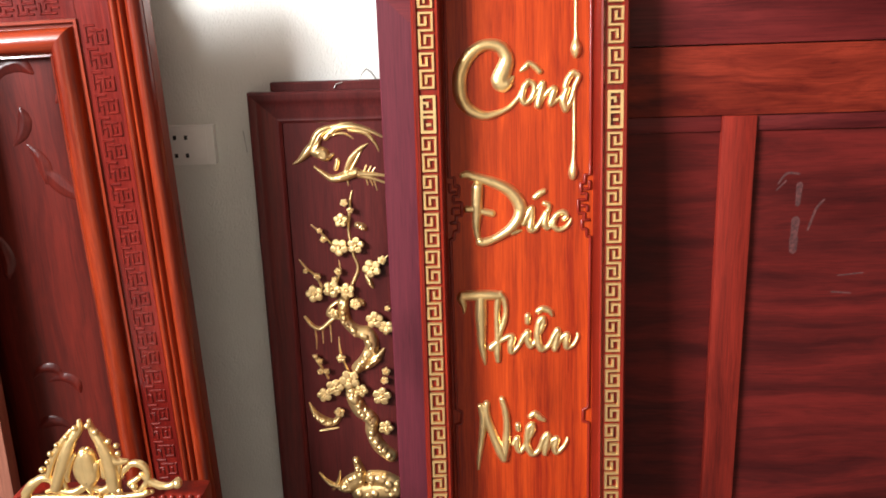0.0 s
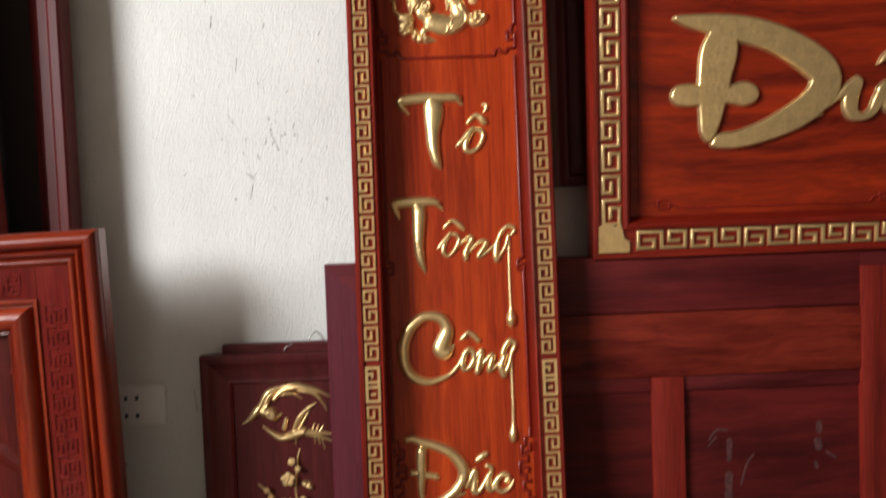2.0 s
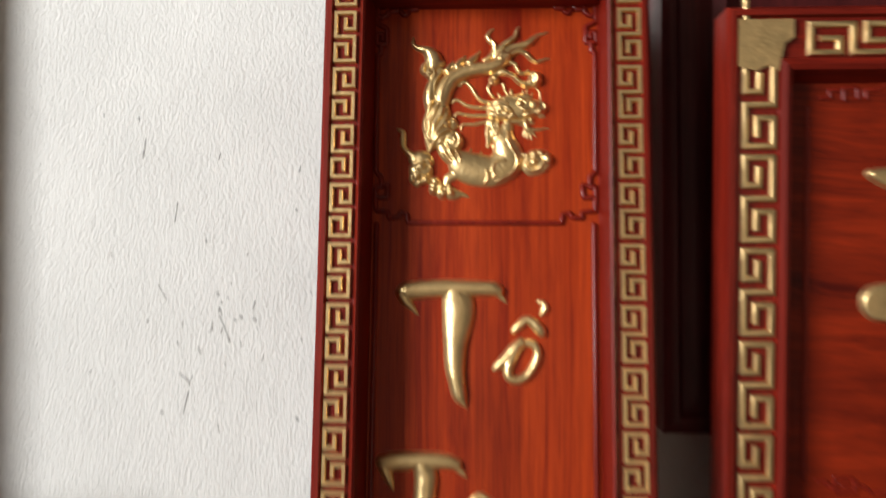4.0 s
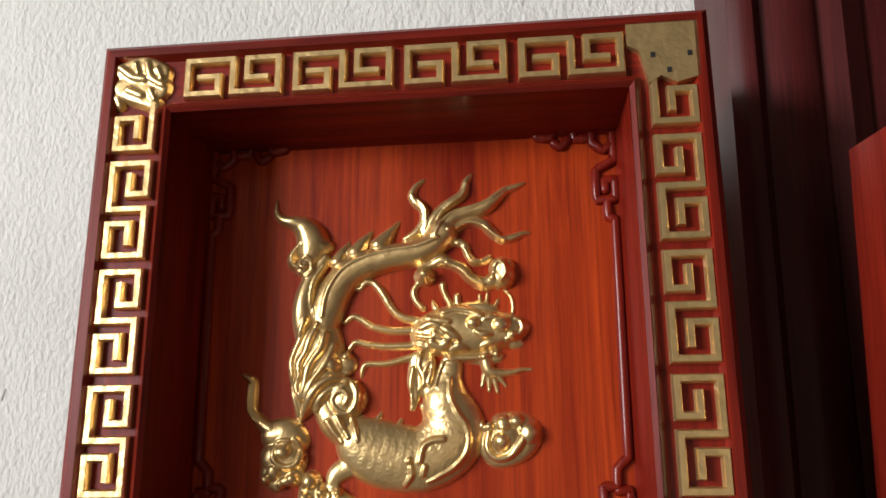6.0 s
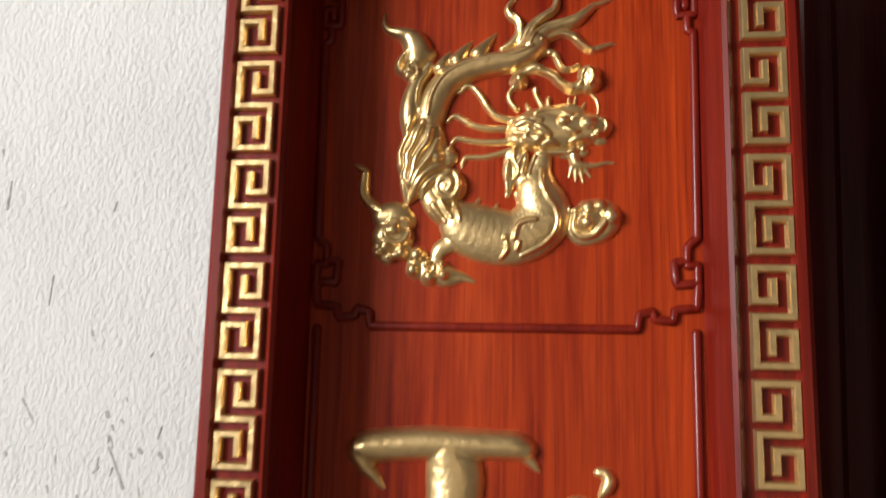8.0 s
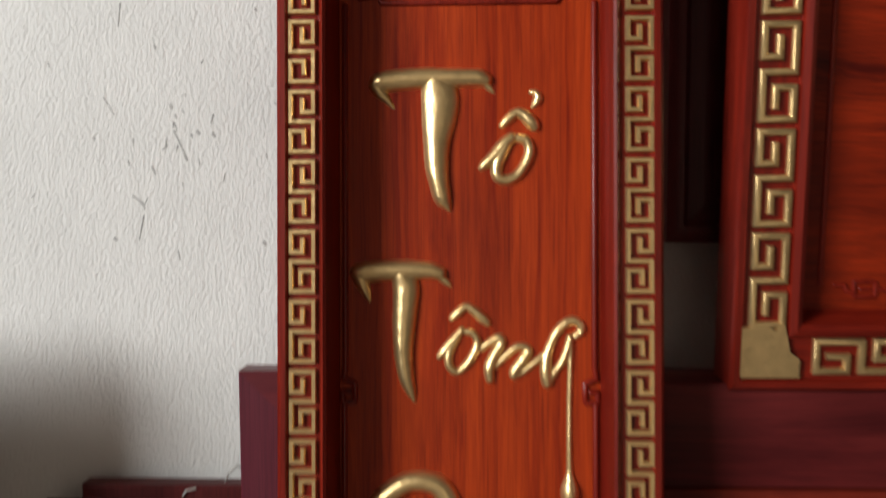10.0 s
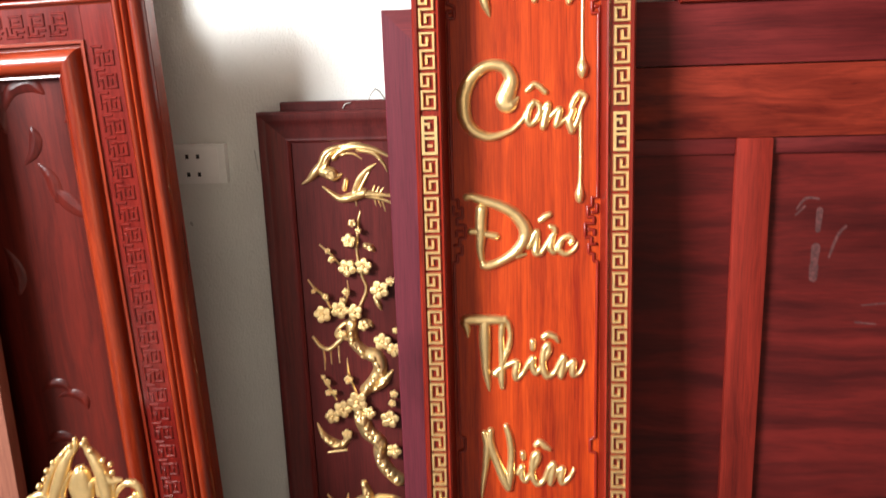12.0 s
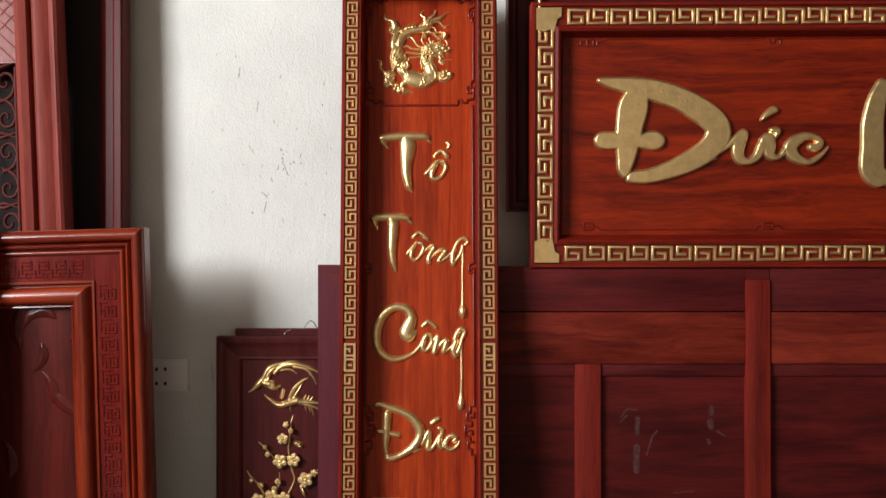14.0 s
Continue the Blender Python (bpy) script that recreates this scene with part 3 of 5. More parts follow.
DRAGON_LINES = (
    "-56.8,1924.0,4.2 -60.4,1915.1,4.9 -63.4,1908.5,4.2 -65.7,1902.0,4.9 -64.7,1893.8,4.2 -66.0,1887.4,4.1 -63.1,1880.9,3.4 -60.0,1871.3,1.9",
    "-50.1,1921.6,4.2 -53.7,1913.4,4.9 -56.0,1906.8,4.2 -59.7,1900.3,4.9 -59.7,1893.8,4.2 -61.7,1887.4,4.1 -59.2,1881.6,2.7",
    "-44.9,1916.6,4.2 -46.9,1908.4,4.9 -50.9,1902.9,4.2 -54.0,1897.0,4.9 -55.9,1889.0,4.1 -58.2,1880.9,3.4",
    "-39.8,1910.0,4.2 -42.7,1901.9,5.6 -47.4,1895.4,4.1 -52.0,1889.0,4.1 -55.6,1880.9,3.4",
    "-40.0,1899.6,8.5",
    "-33.1,1905.0,6.3",
    "-32.7,1893.1,4.8 -40.7,1891.5,4.8 -47.1,1888.0,4.8 -52.3,1881.6,4.5 -56.3,1874.5,4.1 -58.9,1867.5,2.3",
    "-32.6,1888.9,3.4 -40.5,1886.0,4.1 -46.8,1880.3,4.1 -50.7,1873.9,3.4 -53.7,1867.6,1.9",
    "-29.4,1890.5,3.7 -26.0,1884.1,4.1 -27.0,1876.2,4.1 -32.0,1872.1,3.7 -37.8,1874.3,3.7 -40.6,1879.3,3.4 -38.8,1883.5,3.4 -34.4,1885.1,3.0 -31.3,1881.6,2.6 -32.8,1877.4,2.3",
    "-43.1,1868.2,3.7 -38.7,1862.0,3.7 -34.7,1857.3,3.0",
    "-37.7,1871.4,3.4 -34.3,1865.1,3.3 -30.6,1859.5,2.6",
    "-29.4,1869.9,3.0 -26.6,1863.6,3.0 -25.1,1857.4,1.9",
    "25.1,1890.4,2.6 25.5,1881.0,2.6 29.3,1872.3,2.9 33.9,1865.5,2.9 35.5,1857.8,2.9 33.4,1850.2,2.9 27.3,1843.5,2.9 18.8,1838.5,2.5 12.7,1835.7,1.9",
    "9.2,1906.4,3.4 7.4,1898.4,3.3 10.7,1890.4,3.3 8.3,1885.4,2.6",
    "15.5,1904.7,4.1 15.6,1896.8,4.0 13.2,1888.8,3.7",
    "20.6,1899.9,3.3 18.2,1893.6,3.3 17.0,1887.3,2.6",
    "3.3,1846.8,3.9",
    "0.5,1834.0,2.6 4.4,1839.2,3.2 4.3,1843.2,3.2",
    "8.9,1846.3,3.6 10.9,1854.6,3.6 15.5,1857.4,3.6 21.7,1858.0,3.3",
    "10.5,1839.3,2.9 11.7,1843.9,2.9",
    "-67.3,1853.0,9.1",
    "-60.4,1858.7,4.1 -56.9,1853.1,4.1 -59.2,1846.2,4.0 -65.5,1843.9,3.7 -71.2,1847.0,3.4 -72.4,1852.9,3.4 -69.8,1857.7,3.4 -64.6,1858.0,3.0",
    "-72.5,1841.1,8.3",
    "-67.0,1835.5,7.6",
    "-62.0,1837.5,7.6",
    "-77.4,1837.3,6.2",
    "-52.7,1837.0,9.6",
    "-55.1,1827.1,8.2",
    "-45.4,1830.9,6.1",
    "-43.5,1823.0,8.8",
    "-36.3,1831.1,5.4",
    "-35.1,1823.8,6.7",
    "-41.6,1829.5,3.3 -42.3,1824.3,2.6",
    "45.2,1865.5,8.0",
    "53.5,1866.5,8.7",
    "60.7,1867.8,8.0",
    "67.9,1861.1,11.3",
    "52.2,1856.4,9.3",
    "45.6,1861.0,3.6 44.9,1853.3,3.9 49.2,1848.2,3.9 55.8,1848.6,3.9 61.2,1853.5,4.5 64.3,1859.6,4.6 63.1,1863.2,3.6",
    "38.4,1921.2,7.6",
    "21.6,1927.6,3.7 28.9,1929.8,4.8 36.8,1928.0,4.4 43.1,1924.7,3.7",
    "14.9,1909.5,5.5 19.6,1906.9,7.6 23.7,1909.5,5.5",
    "25.0,1904.7,3.3 30.0,1907.5,5.5 34.4,1906.2,3.3",
    "9.0,1918.6,3.0 14.7,1920.9,4.8 19.8,1919.2,3.4",
    "21.1,1918.5,3.0 24.9,1915.9,5.5 30.0,1912.0,3.3",
    "43.1,1907.7,2.6 47.7,1909.3,4.4 53.0,1909.9,3.0",
    "54.0,1920.1,9.7",
    "60.4,1913.6,5.4",
    "40.0,1915.7,2.6 43.7,1913.8,4.4 47.7,1914.4,3.0",
    "50.8,1904.2,4.0",
    "44.6,1922.8,2.6 48.7,1924.7,4.8 52.4,1923.3,2.6",
    "18.1,1902.5,3.3 27.5,1901.8,3.7 40.0,1902.3,3.7 49.3,1904.5,3.3",
    "57.0,1911.8,2.3 62.3,1913.0,2.6 65.7,1917.1,2.6 64.8,1921.9,2.3 61.7,1923.8,1.9",
    "16.4,1916.0,3.4 20.5,1912.1,3.4 25.9,1912.0,3.0",
    "9.6,1925.1,3.4 17.9,1923.1,3.7 24.8,1921.7,3.4",
    "7.2,1914.4,3.0 14.2,1912.8,3.7 18.0,1914.3,3.0",
    "6.0,1909.6,2.7 11.7,1907.6,3.4 16.8,1905.7,2.6",
    "4.3,1896.8,2.6 2.6,1887.3,3.0 3.7,1877.8,1.9",
    "13.7,1899.9,3.0 10.7,1893.6,3.0 13.9,1886.6,2.6",
)
DRAGON_FOLDS = (
    "-62.1,1953.0,2.8 -58.6,1950.9,2.8 -54.4,1953.9,2.8 -54.3,1959.0,2.8 -58.4,1961.8,2.8 -61.3,1958.8,2.4 -59.8,1955.7,2.4 -57.5,1956.3,2.0",
    "-62.9,1970.2,2.4 -66.7,1964.7,2.8 -67.1,1959.9,2.4 -64.2,1956.1,2.0",
    "18.9,1970.5,2.4 7.6,1966.4,2.7 -8.7,1964.4,2.7 -23.4,1961.0,2.8 -34.8,1955.1,2.8 -41.8,1946.5,2.7 -45.7,1936.5,2.7 -47.0,1926.5,2.4",
    "17.3,1972.2,2.4 21.1,1980.6,2.7 28.5,1987.2,2.7 39.8,1989.9,2.7 49.4,1994.4,2.4 57.5,1999.9,1.6",
    "15.7,1972.2,2.4 19.8,1984.0,2.7 26.2,1991.4,2.7 32.7,1996.3,2.4 35.9,2004.1,1.6",
    "7.5,1972.5,2.4 11.6,1980.9,2.7 11.9,1989.4,2.8 7.2,1995.8,2.4",
    "25.3,1975.4,2.4 36.6,1980.1,2.4 44.6,1977.5,2.3 51.0,1972.3,2.3 57.3,1969.1,2.0",
    "29.6,1967.5,2.0 34.1,1963.4,2.0 37.3,1957.6,2.0 43.0,1957.1,1.6",
    "49.4,1946.5,3.4 50.0,1952.0,3.4 52.5,1955.9,3.4 56.3,1953.9,3.0 57.2,1948.6,3.0 54.4,1944.7,2.7",
    "11.1,1949.5,7.1",
    "23.9,1955.9,2.7 31.9,1951.7,2.7 37.4,1946.4,2.7 44.6,1942.9,2.3",
    "-47.5,1956.8,2.4 -52.5,1947.4,2.8 -54.0,1936.6,2.7 -52.3,1926.6,2.4",
    "-89.9,1889.0,2.3 -89.9,1882.5,2.3 -88.7,1874.5,2.3 -83.8,1868.7,2.0",
)
BIRD = (
    "-314,1134,10.4 -292,1148,16.6 -269,1176,26.9 -248,1191,22.6 -206,1195,20.5 -171,1188,16.4 -146,1178,6.2",
    "-270,1164,20.7 -256,1153,22.8 -249,1167,16.5",
    "-286,1127,4.2 -259,1105,10.5 -233,1104,18.8 -206,1114,25 -180,1106,20.8 -150,1095,10.4",
    "-220,1104,12.5 -200,1131,18.7 -172,1161,10.3 -158,1167,4.1",
    "-232,1118,18.8 -227,1132,14.5",
    "-175,1109,10.4 -159,1121,4.2",
    "-170,1099,8.3 -159,1081,4.2",
    "-227,1198,6.2 -196,1203,4.1",
    "-186,1193,6.2 -146,1171,4.1",
)
BRANCH = (
    "-164,535,28.1 -187,558,28.6 -200,591,25.9 -199,616,28.2 -220,636,30.5 -231,661,30.4 -235,680,24.2",
    "-241,864,22.0 -238,828,21.0 -219,806,23.4 -197,797,29.3 -190,773,27.1 -203,748,23.8 -221,727,23.9",
    "-211,1081,2.7 -215,1066,5.5 -218,1041,5.5 -222,1008,5.6 -216,962,6.2 -208,933,6.2 -219,904,6.9 -238,864,10.4",
    "-253,864,8.1 -267,852,8.1 -271,838,7.0 -249,831,8.2",
    "-317,835,5.8 -304,817,8.2 -287,811,8.2 -266,828,8.2 -242,846,8.1",
    "-299,811,4.1 -298,790,3.5 -299,768,1.8",
    "-285,808,4.1 -285,780,1.8",
    "-269,816,4.1 -269,783,1.8",
    "-319,950,2.3 -307,933,5.1 -291,918,5.1 -279,894,4.6",
    "-292,1018,2.2 -275,1003,4.5 -256,980,3.4",
    "-244,948,1.7 -243,928,4.0 -250,905,4.6",
    "-151,955,2.3 -170,938,4.5 -187,927,4.5",
    "-308,756,2.4 -293,731,4.8 -280,706,4.8",
    "-254,792,1.8 -253,761,4.7 -246,737,4.8 -239,718,4.8",
    "-322,654,3.1 -312,631,12.3 -295,615,18.5 -275,611,14.8 -261,625,8.6",
    "-305,592,3.7 -288,595,5.6 -267,598,3.7",
    "-167,766,4.7 -183,748,20.2 -198,733,15.5 -207,724,6.0",
    "-312,497,3.8 -296,477,8.9 -272,466,14.0 -248,473,38.1 -229,493,25.3 -236,526,13.8",
    "-270,500,3.2 -274,480,6.4 -285,460,7.7",
    "-205,486,31.6 -176,479,38.0 -159,458,38.2 -231,452,38.3",
    "-205,1016,11.1 -195,1012,13.3 -189,1006,4.5",
    "-193,916,6.8 -187,904,11.4 -182,892,4.6",
    "-216,869,8.1 -205,863,11.5 -201,857,4.6",
)
FLOWERS = "-234,1028,19.8 -240,976,24.9 -209,979,23.2 -181,933,26.3 -161,949,12.9 -293,885,24.7 -259,894,25.4 -231,890,22.6 -216,863,16.5 -181,830,24.9 -159,814,20.8 -175,670,26.8 -237,706,30.0 -267,690,25.9 -288,675,21.7 -215,683,19.4 -251,752,13.6 -226,1061,11.0 -215,1047,9.5 -269,992,9.6 -275,1009,8.0 -285,920,10.2 -307,931,7.3 -245,929,11.4 -253,913,9.0 -293,747,10.2 -300,757,6.8 -293,725,9.4 -281,725,9.4 -164,723,12.8 -168,704,12.0 -155,853,9.1 -259,845,14.9 -170,602,22.0 -261,637,15.7"
CREST = (
    "-675,704,12.2 -663,723,13.9 -644,738,12.1 -630,734,10.4 -629,720,7.8 -640,715,6.1",
    "-623,734,12.1 -607,770,15.4 -589,799,13.6 -575,819,11.8 -574,831,6.7",
    "-559,831,6.7 -555,812,11.8 -542,789,15.3 -528,766,15.4 -511,765,6.8",
    "-573,780,17.1 -579,752,29.2 -571,733,22.4 -558,761,13.7",
    "-605,734,8.6 -604,753,13.7 -589,776,8.5",
    "-572,728,8.6 -556,716,10.4 -532,733,10.3 -522,761,8.5",
    "-517,747,6.8 -503,761,9.4 -486,756,10.2 -483,732,10.3 -500,715,9.5 -510,727,6.9",
    "-492,742,8.6 -473,726,11.2 -452,722,10.3 -438,731,10.3",
    "-625,719,10.4 -600,714,10.4 -581,724,8.6",
    "-662,705,8.7 -618,705,10.4 -566,704,10.4 -505,707,10.4 -479,713,6.9",
)
PEARLS = "-579,822,10.1 -559,826,10.1 -549,815,10.1 -532,800,9.3 -521,793,9.3 -520,780,9.4 -594,808,9.3 -610,795,8.5 -622,781,9.4 -628,767,8.6 -638,755,10.3 -437,729,15.4 -503,725,11.2 -558,706,12.1 -526,718,10.3 -485,715,9.5 -624,724,9.5 -565,789,7.7"


def spline(pts, n=5):
    """Points along a smooth curve through control points (Catmull-Rom)."""
    out = []
    p = [pts[0], *pts, pts[-1]]
    for i in range(1, len(p) - 2):
        a, b, c, d = (Vector(q) for q in p[i - 1:i + 3])
        for k in range(n):
            s = k / n
            out.append(0.5 * (2 * b + (c - a) * s + (2 * a - 5 * b + 4 * c - d) * s * s + (3 * b - 3 * c + d - a) * s ** 3))
    return [*out, Vector(pts[-1])]


ROUND = ((-1, 0), (-0.9, 0.5), (-0.6, 0.86), (0, 1), (0.6, 0.86), (0.9, 0.5), (1, 0))
FLAT = ((-1, 0), (-0.93, 0.75), (-0.82, 1.0), (-0.66, 0.9), (0.66, 0.9), (0.82, 1.0), (0.93, 0.75), (1, 0))


def stroke(bm, text, high, section=ROUND, ratio=0.42, straight=False, width=None, y=0.0):
    """A raised brush stroke in the x-z plane, standing out towards -y; text holds mm triples: across, up, width."""
    pts = []
    for word in text.split():
        v = [float(a) / 1000 for a in word.split(",")]
        pts.append((v[0], v[1], v[2] if len(v) > 2 else width))
    if straight:
        dense = []
        for a, b in zip(pts, pts[1:]):
            dense += [a, tuple(0.9 * q + 0.1 * r for q, r in zip(b, a))]
        way = [Vector(p) for p in [*dense, pts[-1]]]
    else:
        way = spline(pts)
    first, last = way[0].copy(), way[-1].copy()
    d0 = (way[1] - way[0]).to_2d().normalized()
    d1 = (way[-1] - way[-2]).to_2d().normalized()
    start = [Vector((*(first.to_2d() - d0 * first.z * k), first.z * s)) for k, s in ((0.5, 0.15), (0.38, 0.65), (0.2, 0.92))]
    end = [Vector((*(last.to_2d() + d1 * last.z * k), last.z * s)) for k, s in ((0.2, 0.92), (0.38, 0.65), (0.5, 0.15))]
    way = start + way + end
    rows = []
    for i, p in enumerate(way):
        t = (way[min(i + 1, len(way) - 1)] - way[max(i - 1, 0)]).to_2d()
        t = t.normalized() if t.length > 1e-9 else Vector((1, 0))
        n = Vector((-t.y, t.x))
        h = min(high, p.z * ratio)
        rows.append([bm.verts.new((p.x + n.x * s * p.z / 2, y - u * h, p.y + n.y * s * p.z / 2)) for s, u in section])
    for a, b in zip(rows, rows[1:]):
        for k in range(len(section) - 1):
            bm.faces.new((a[k], a[k + 1], b[k + 1], b[k]))


def relief(name, layers, parent, material, label="", step=0.001, y=0.0):
    """Carved relief as one skin: overlapping brush strokes melt into each other.
    layers: (strokes, height, height by width, edge or 0 for a rounded section, added on top)."""
    way = []
    for strokes, high, ratio, edge, added in layers:
        for text in strokes:
            pts = [tuple(float(a) / 1000 for a in w.split(",")) for w in text.split()]
            way.append((spline(pts, 14) if len(pts) > 1 else [Vector(pts[0])], high, ratio, edge, added))
    flat = [p for w in way for p in w[0]]
    x0, x1 = min(p.x - p.z for p in flat), max(p.x + p.z for p in flat)
    z0, z1 = min(p.y - p.z for p in flat), max(p.y + p.z for p in flat)
    nx, nz = int((x1 - x0) / step) + 2, int((z1 - z0) / step) + 2
    gx, gz = x0 + step * np.arange(nx), z0 + step * np.arange(nz)
    low = -0.0025
    base, top = np.full((nz, nx), low), np.zeros((nz, nx))
    for pts, high, ratio, edge, added in way:
        for p in pts:
            r = max(p.z / 2, 0.0008)
            reach = r + 2.5 * step
            a, b = np.searchsorted(gx, (p.x - reach, p.x + reach))
            c, d = np.searchsorted(gz, (p.y - reach, p.y + reach))
            if a == b or c == d:
                continue
            rho = np.hypot(gx[None, a:b] - p.x, gz[c:d, None] - p.y)
            if edge:
                s = np.clip((r - rho) / edge, 0, 1)
                h = high * np.sqrt(1 - (1 - s) ** 2)
            else:
                h = min(high, r * 2 * ratio) * np.clip(1 - (rho / r) ** 2, 0, 1) ** 0.62
            h = np.where(rho < r, h, np.maximum(r - rho, low))
            if added:
                top[c:d, a:b] = np.maximum(top[c:d, a:b], np.maximum(h, 0))
            else:
                base[c:d, a:b] = np.maximum(base[c:d, a:b], h)
    soft = base.copy()
    soft[1:-1, 1:-1] = (base[1:-1, 1:-1] * 2 + base[:-2, 1:-1] + base[2:, 1:-1] + base[1:-1, :-2] + base[1:-1, 2:]) / 6
    base = np.where(base > 0.001, soft, base)
    high = base + np.where(base > 0.0004, top, 0)
    keep = high > low + 1e-5
    cells = keep[:-1, :-1] | keep[1:, :-1] | keep[:-1, 1:] | keep[1:, 1:]
    used = np.zeros_like(keep)
    for dz in (0, 1):
        for dx in (0, 1):
            used[dz:dz + nz - 1, dx:dx + nx - 1] |= cells
    index = np.cumsum(used.ravel()).reshape(used.shape) - 1
    zi, xi = np.nonzero(used)
    verts = np.stack([gx[xi], y - high[zi, xi], gz[zi]], 1)
    cz, cx = np.nonzero(cells)
    faces = np.stack([index[cz, cx], index[cz, cx + 1], index[cz + 1, cx + 1], index[cz + 1, cx]], 1)
    me = bpy.data.meshes.new(name)
    me.from_pydata(verts.tolist(), [], faces.tolist())
    me.materials.append(material)
    me.shade_smooth()
    ob = new(name, me)
    ob.parent = parent
    if label:
        ob["label"] = label
    return ob


def bump(bm, x, z, r, high, y=0.0, seg=2):
    bmesh.ops.create_icosphere(bm, subdivisions=seg, radius=1, matrix=Matrix.Translation((x, y, z)) @ Matrix.Diagonal((r, high, r, 1)))


def words(name, strokes, high, parent, material, section=ROUND, label="", y=0.0, **more):
    bm = bmesh.new()
    for s in strokes:
        stroke(bm, s, high, section, y=y, **more)
    bmesh.ops.recalc_face_normals(bm, faces=bm.faces)
    return part(name, bm, material, parent, label, smooth=50)


def frame_sides(parent, x0, x1, z0, z1, profile, up, across, names=("stile", "rail")):
    """Four mitred frame members; profile: (inset from the outer edge, y)."""
    def corners(d):
        return ((x0 + d, z0 + d), (x1 - d, z0 + d), (x1 - d, z1 - d), (x0 + d, z1 - d))
    for side in range(4):
        bm = bmesh.new()
        rows = []
        for d, y in profile:
            c = corners(d)
            a, b = c[side], c[(side + 1) % 4]
            rows.append((bm.verts.new((a[0], y, a[1])), bm.verts.new((b[0], y, b[1]))))
        for (a, b), (c, d) in zip(rows, rows[1:]):
            bm.faces.new((a, b, d, c))
        for k in (0, 1):
            bm.faces.new([r[k] for r in rows])
        bmesh.ops.recalc_face_normals(bm, faces=bm.faces)
        part(names[1] if side % 2 == 0 else names[0], bm, across if side % 2 == 0 else up, parent, smooth=40)


def key_mesh(wide, long, bar, high, flip, half=False):
    """One gilded meander: two linked square spirals as one bevelled ribbon; across x, running down -z from 0."""
    g = long / 2 - bar / 2
    way = [(0.5, .30 * g), (0.5, .68 * g), (1, .68 * g), (1, 0), (0, 0), (0, g), (1, g), (1, 2 * g), (0, 2 * g), (0, 1.32 * g), (0.58, 1.32 * g), (0.58, 1.70 * g)]
    if half:
        way = [(1, 0.8 * g), *way[7:]]
    pts = [Vector((bar / 2 + (1 - a if flip else a) * (wide - bar), -bar / 2 - b)) for a, b in way]
    bm = bmesh.new()
    rows = []
    for i, p in enumerate(pts):
        d0 = (p - pts[i - 1]).normalized() if i else (pts[1] - p).normalized()
        d1 = (pts[i + 1] - p).normalized() if i < len(pts) - 1 else d0
        n0, n1 = Vector((-d0.y, d0.x)), Vector((-d1.y, d1.x))
        n = n0 if (n0 - n1).length < 1e-4 else n0 + n1
        end = -d1 * bar / 2 if i == 0 else (d0 * bar / 2 if i == len(pts) - 1 else Vector((0, 0)))
        rows.append([bm.verts.new((p.x + end.x * (1 if h else 1.25) + n.x * s * bar / 2, -h * high + 0.0004, p.y + end.y * (1 if h else 1.25) + n.y * s * bar / 2)) for s, h in ((-1.12, 0), (-0.86, 0.86), (-0.6, 1), (0.6, 1), (0.86, 0.86), (1.12, 0))])
    for a, b in zip(rows, rows[1:]):
        for k in range(5):
            bm.faces.new((a[k], a[k + 1], b[k + 1], b[k]))
    for r in (rows[0], rows[-1]):
        bm.faces.new(r)
    bmesh.ops.recalc_face_normals(bm, faces=bm.faces)
    me = bpy.data.meshes.new("key_fret")
    bm.to_mesh(me)
    bm.free()
    me.materials.append(GOLD)
    me.shade_smooth()
    me.set_sharp_from_angle(angle=radians(50))
    return me


def place(name, me, parent, m):
    ob = new(name, me)
    ob.parent = parent
    ob.matrix_local = m
    return ob


def thick_wall(name, axis, at, thick, lo, hi, z0, z1, hole, label):
    """A wall across one axis with one rectangular opening (lo, hi, z0, z1), built as four blocks in one mesh."""
    bm = bmesh.new()
    a, b, c, d = hole
    for u0, u1, w0, w1 in ((lo, a, z0, z1), (b, hi, z0, z1), (a, b, z0, c), (a, b, d, z1)):
        if u1 - u0 > 0.001 and w1 - w0 > 0.001:
            if axis == "x":
                box(bm, at, at + thick, u0, u1, w0, w1)
            else:
                box(bm, u0, u1, at, at + thick, w0, w1)
    return tagged(part(name, bm, DIM), label, "wall", kind="structure")


# ---- the room ----
WALL_Y = 1.588
tagged(boxed("floor", (-2.7, 4.2, -4.2, WALL_Y, -0.1, 0), CONCRETE), "grey cement workshop floor", "floor", kind="structure")
wall = tagged(boxed("wall_back", (-2.85, 4.35, WALL_Y, WALL_Y + 0.15, -0.1, 3.3), PLASTER), "off-white rough plastered wall with dark scuffs", "wall", kind="structure")
# ceiling, side and front walls are unseen, darkened to limit bounce
tagged(boxed("ceiling", (-2.85, 4.35, -4.35, WALL_Y + 0.15, 3.3, 3.4), DIM), "plastered ceiling out of view, darkened to cut bounced light", "ceiling", kind="structure")
tagged(boxed("wall_right", (4.2, 4.35, -4.35, WALL_Y, -0.1, 3.3), DIM), "plastered side wall out of view, darkened to cut bounced light", "wall", kind="structure")
thick_wall("wall_left", "x", -2.85, 0.15, -4.35, WALL_Y, -0.1, 3.3, (-2.2, -0.2, 2.05, 3.18), "unseen plastered wall with a window opening, darkened to cut bounce")
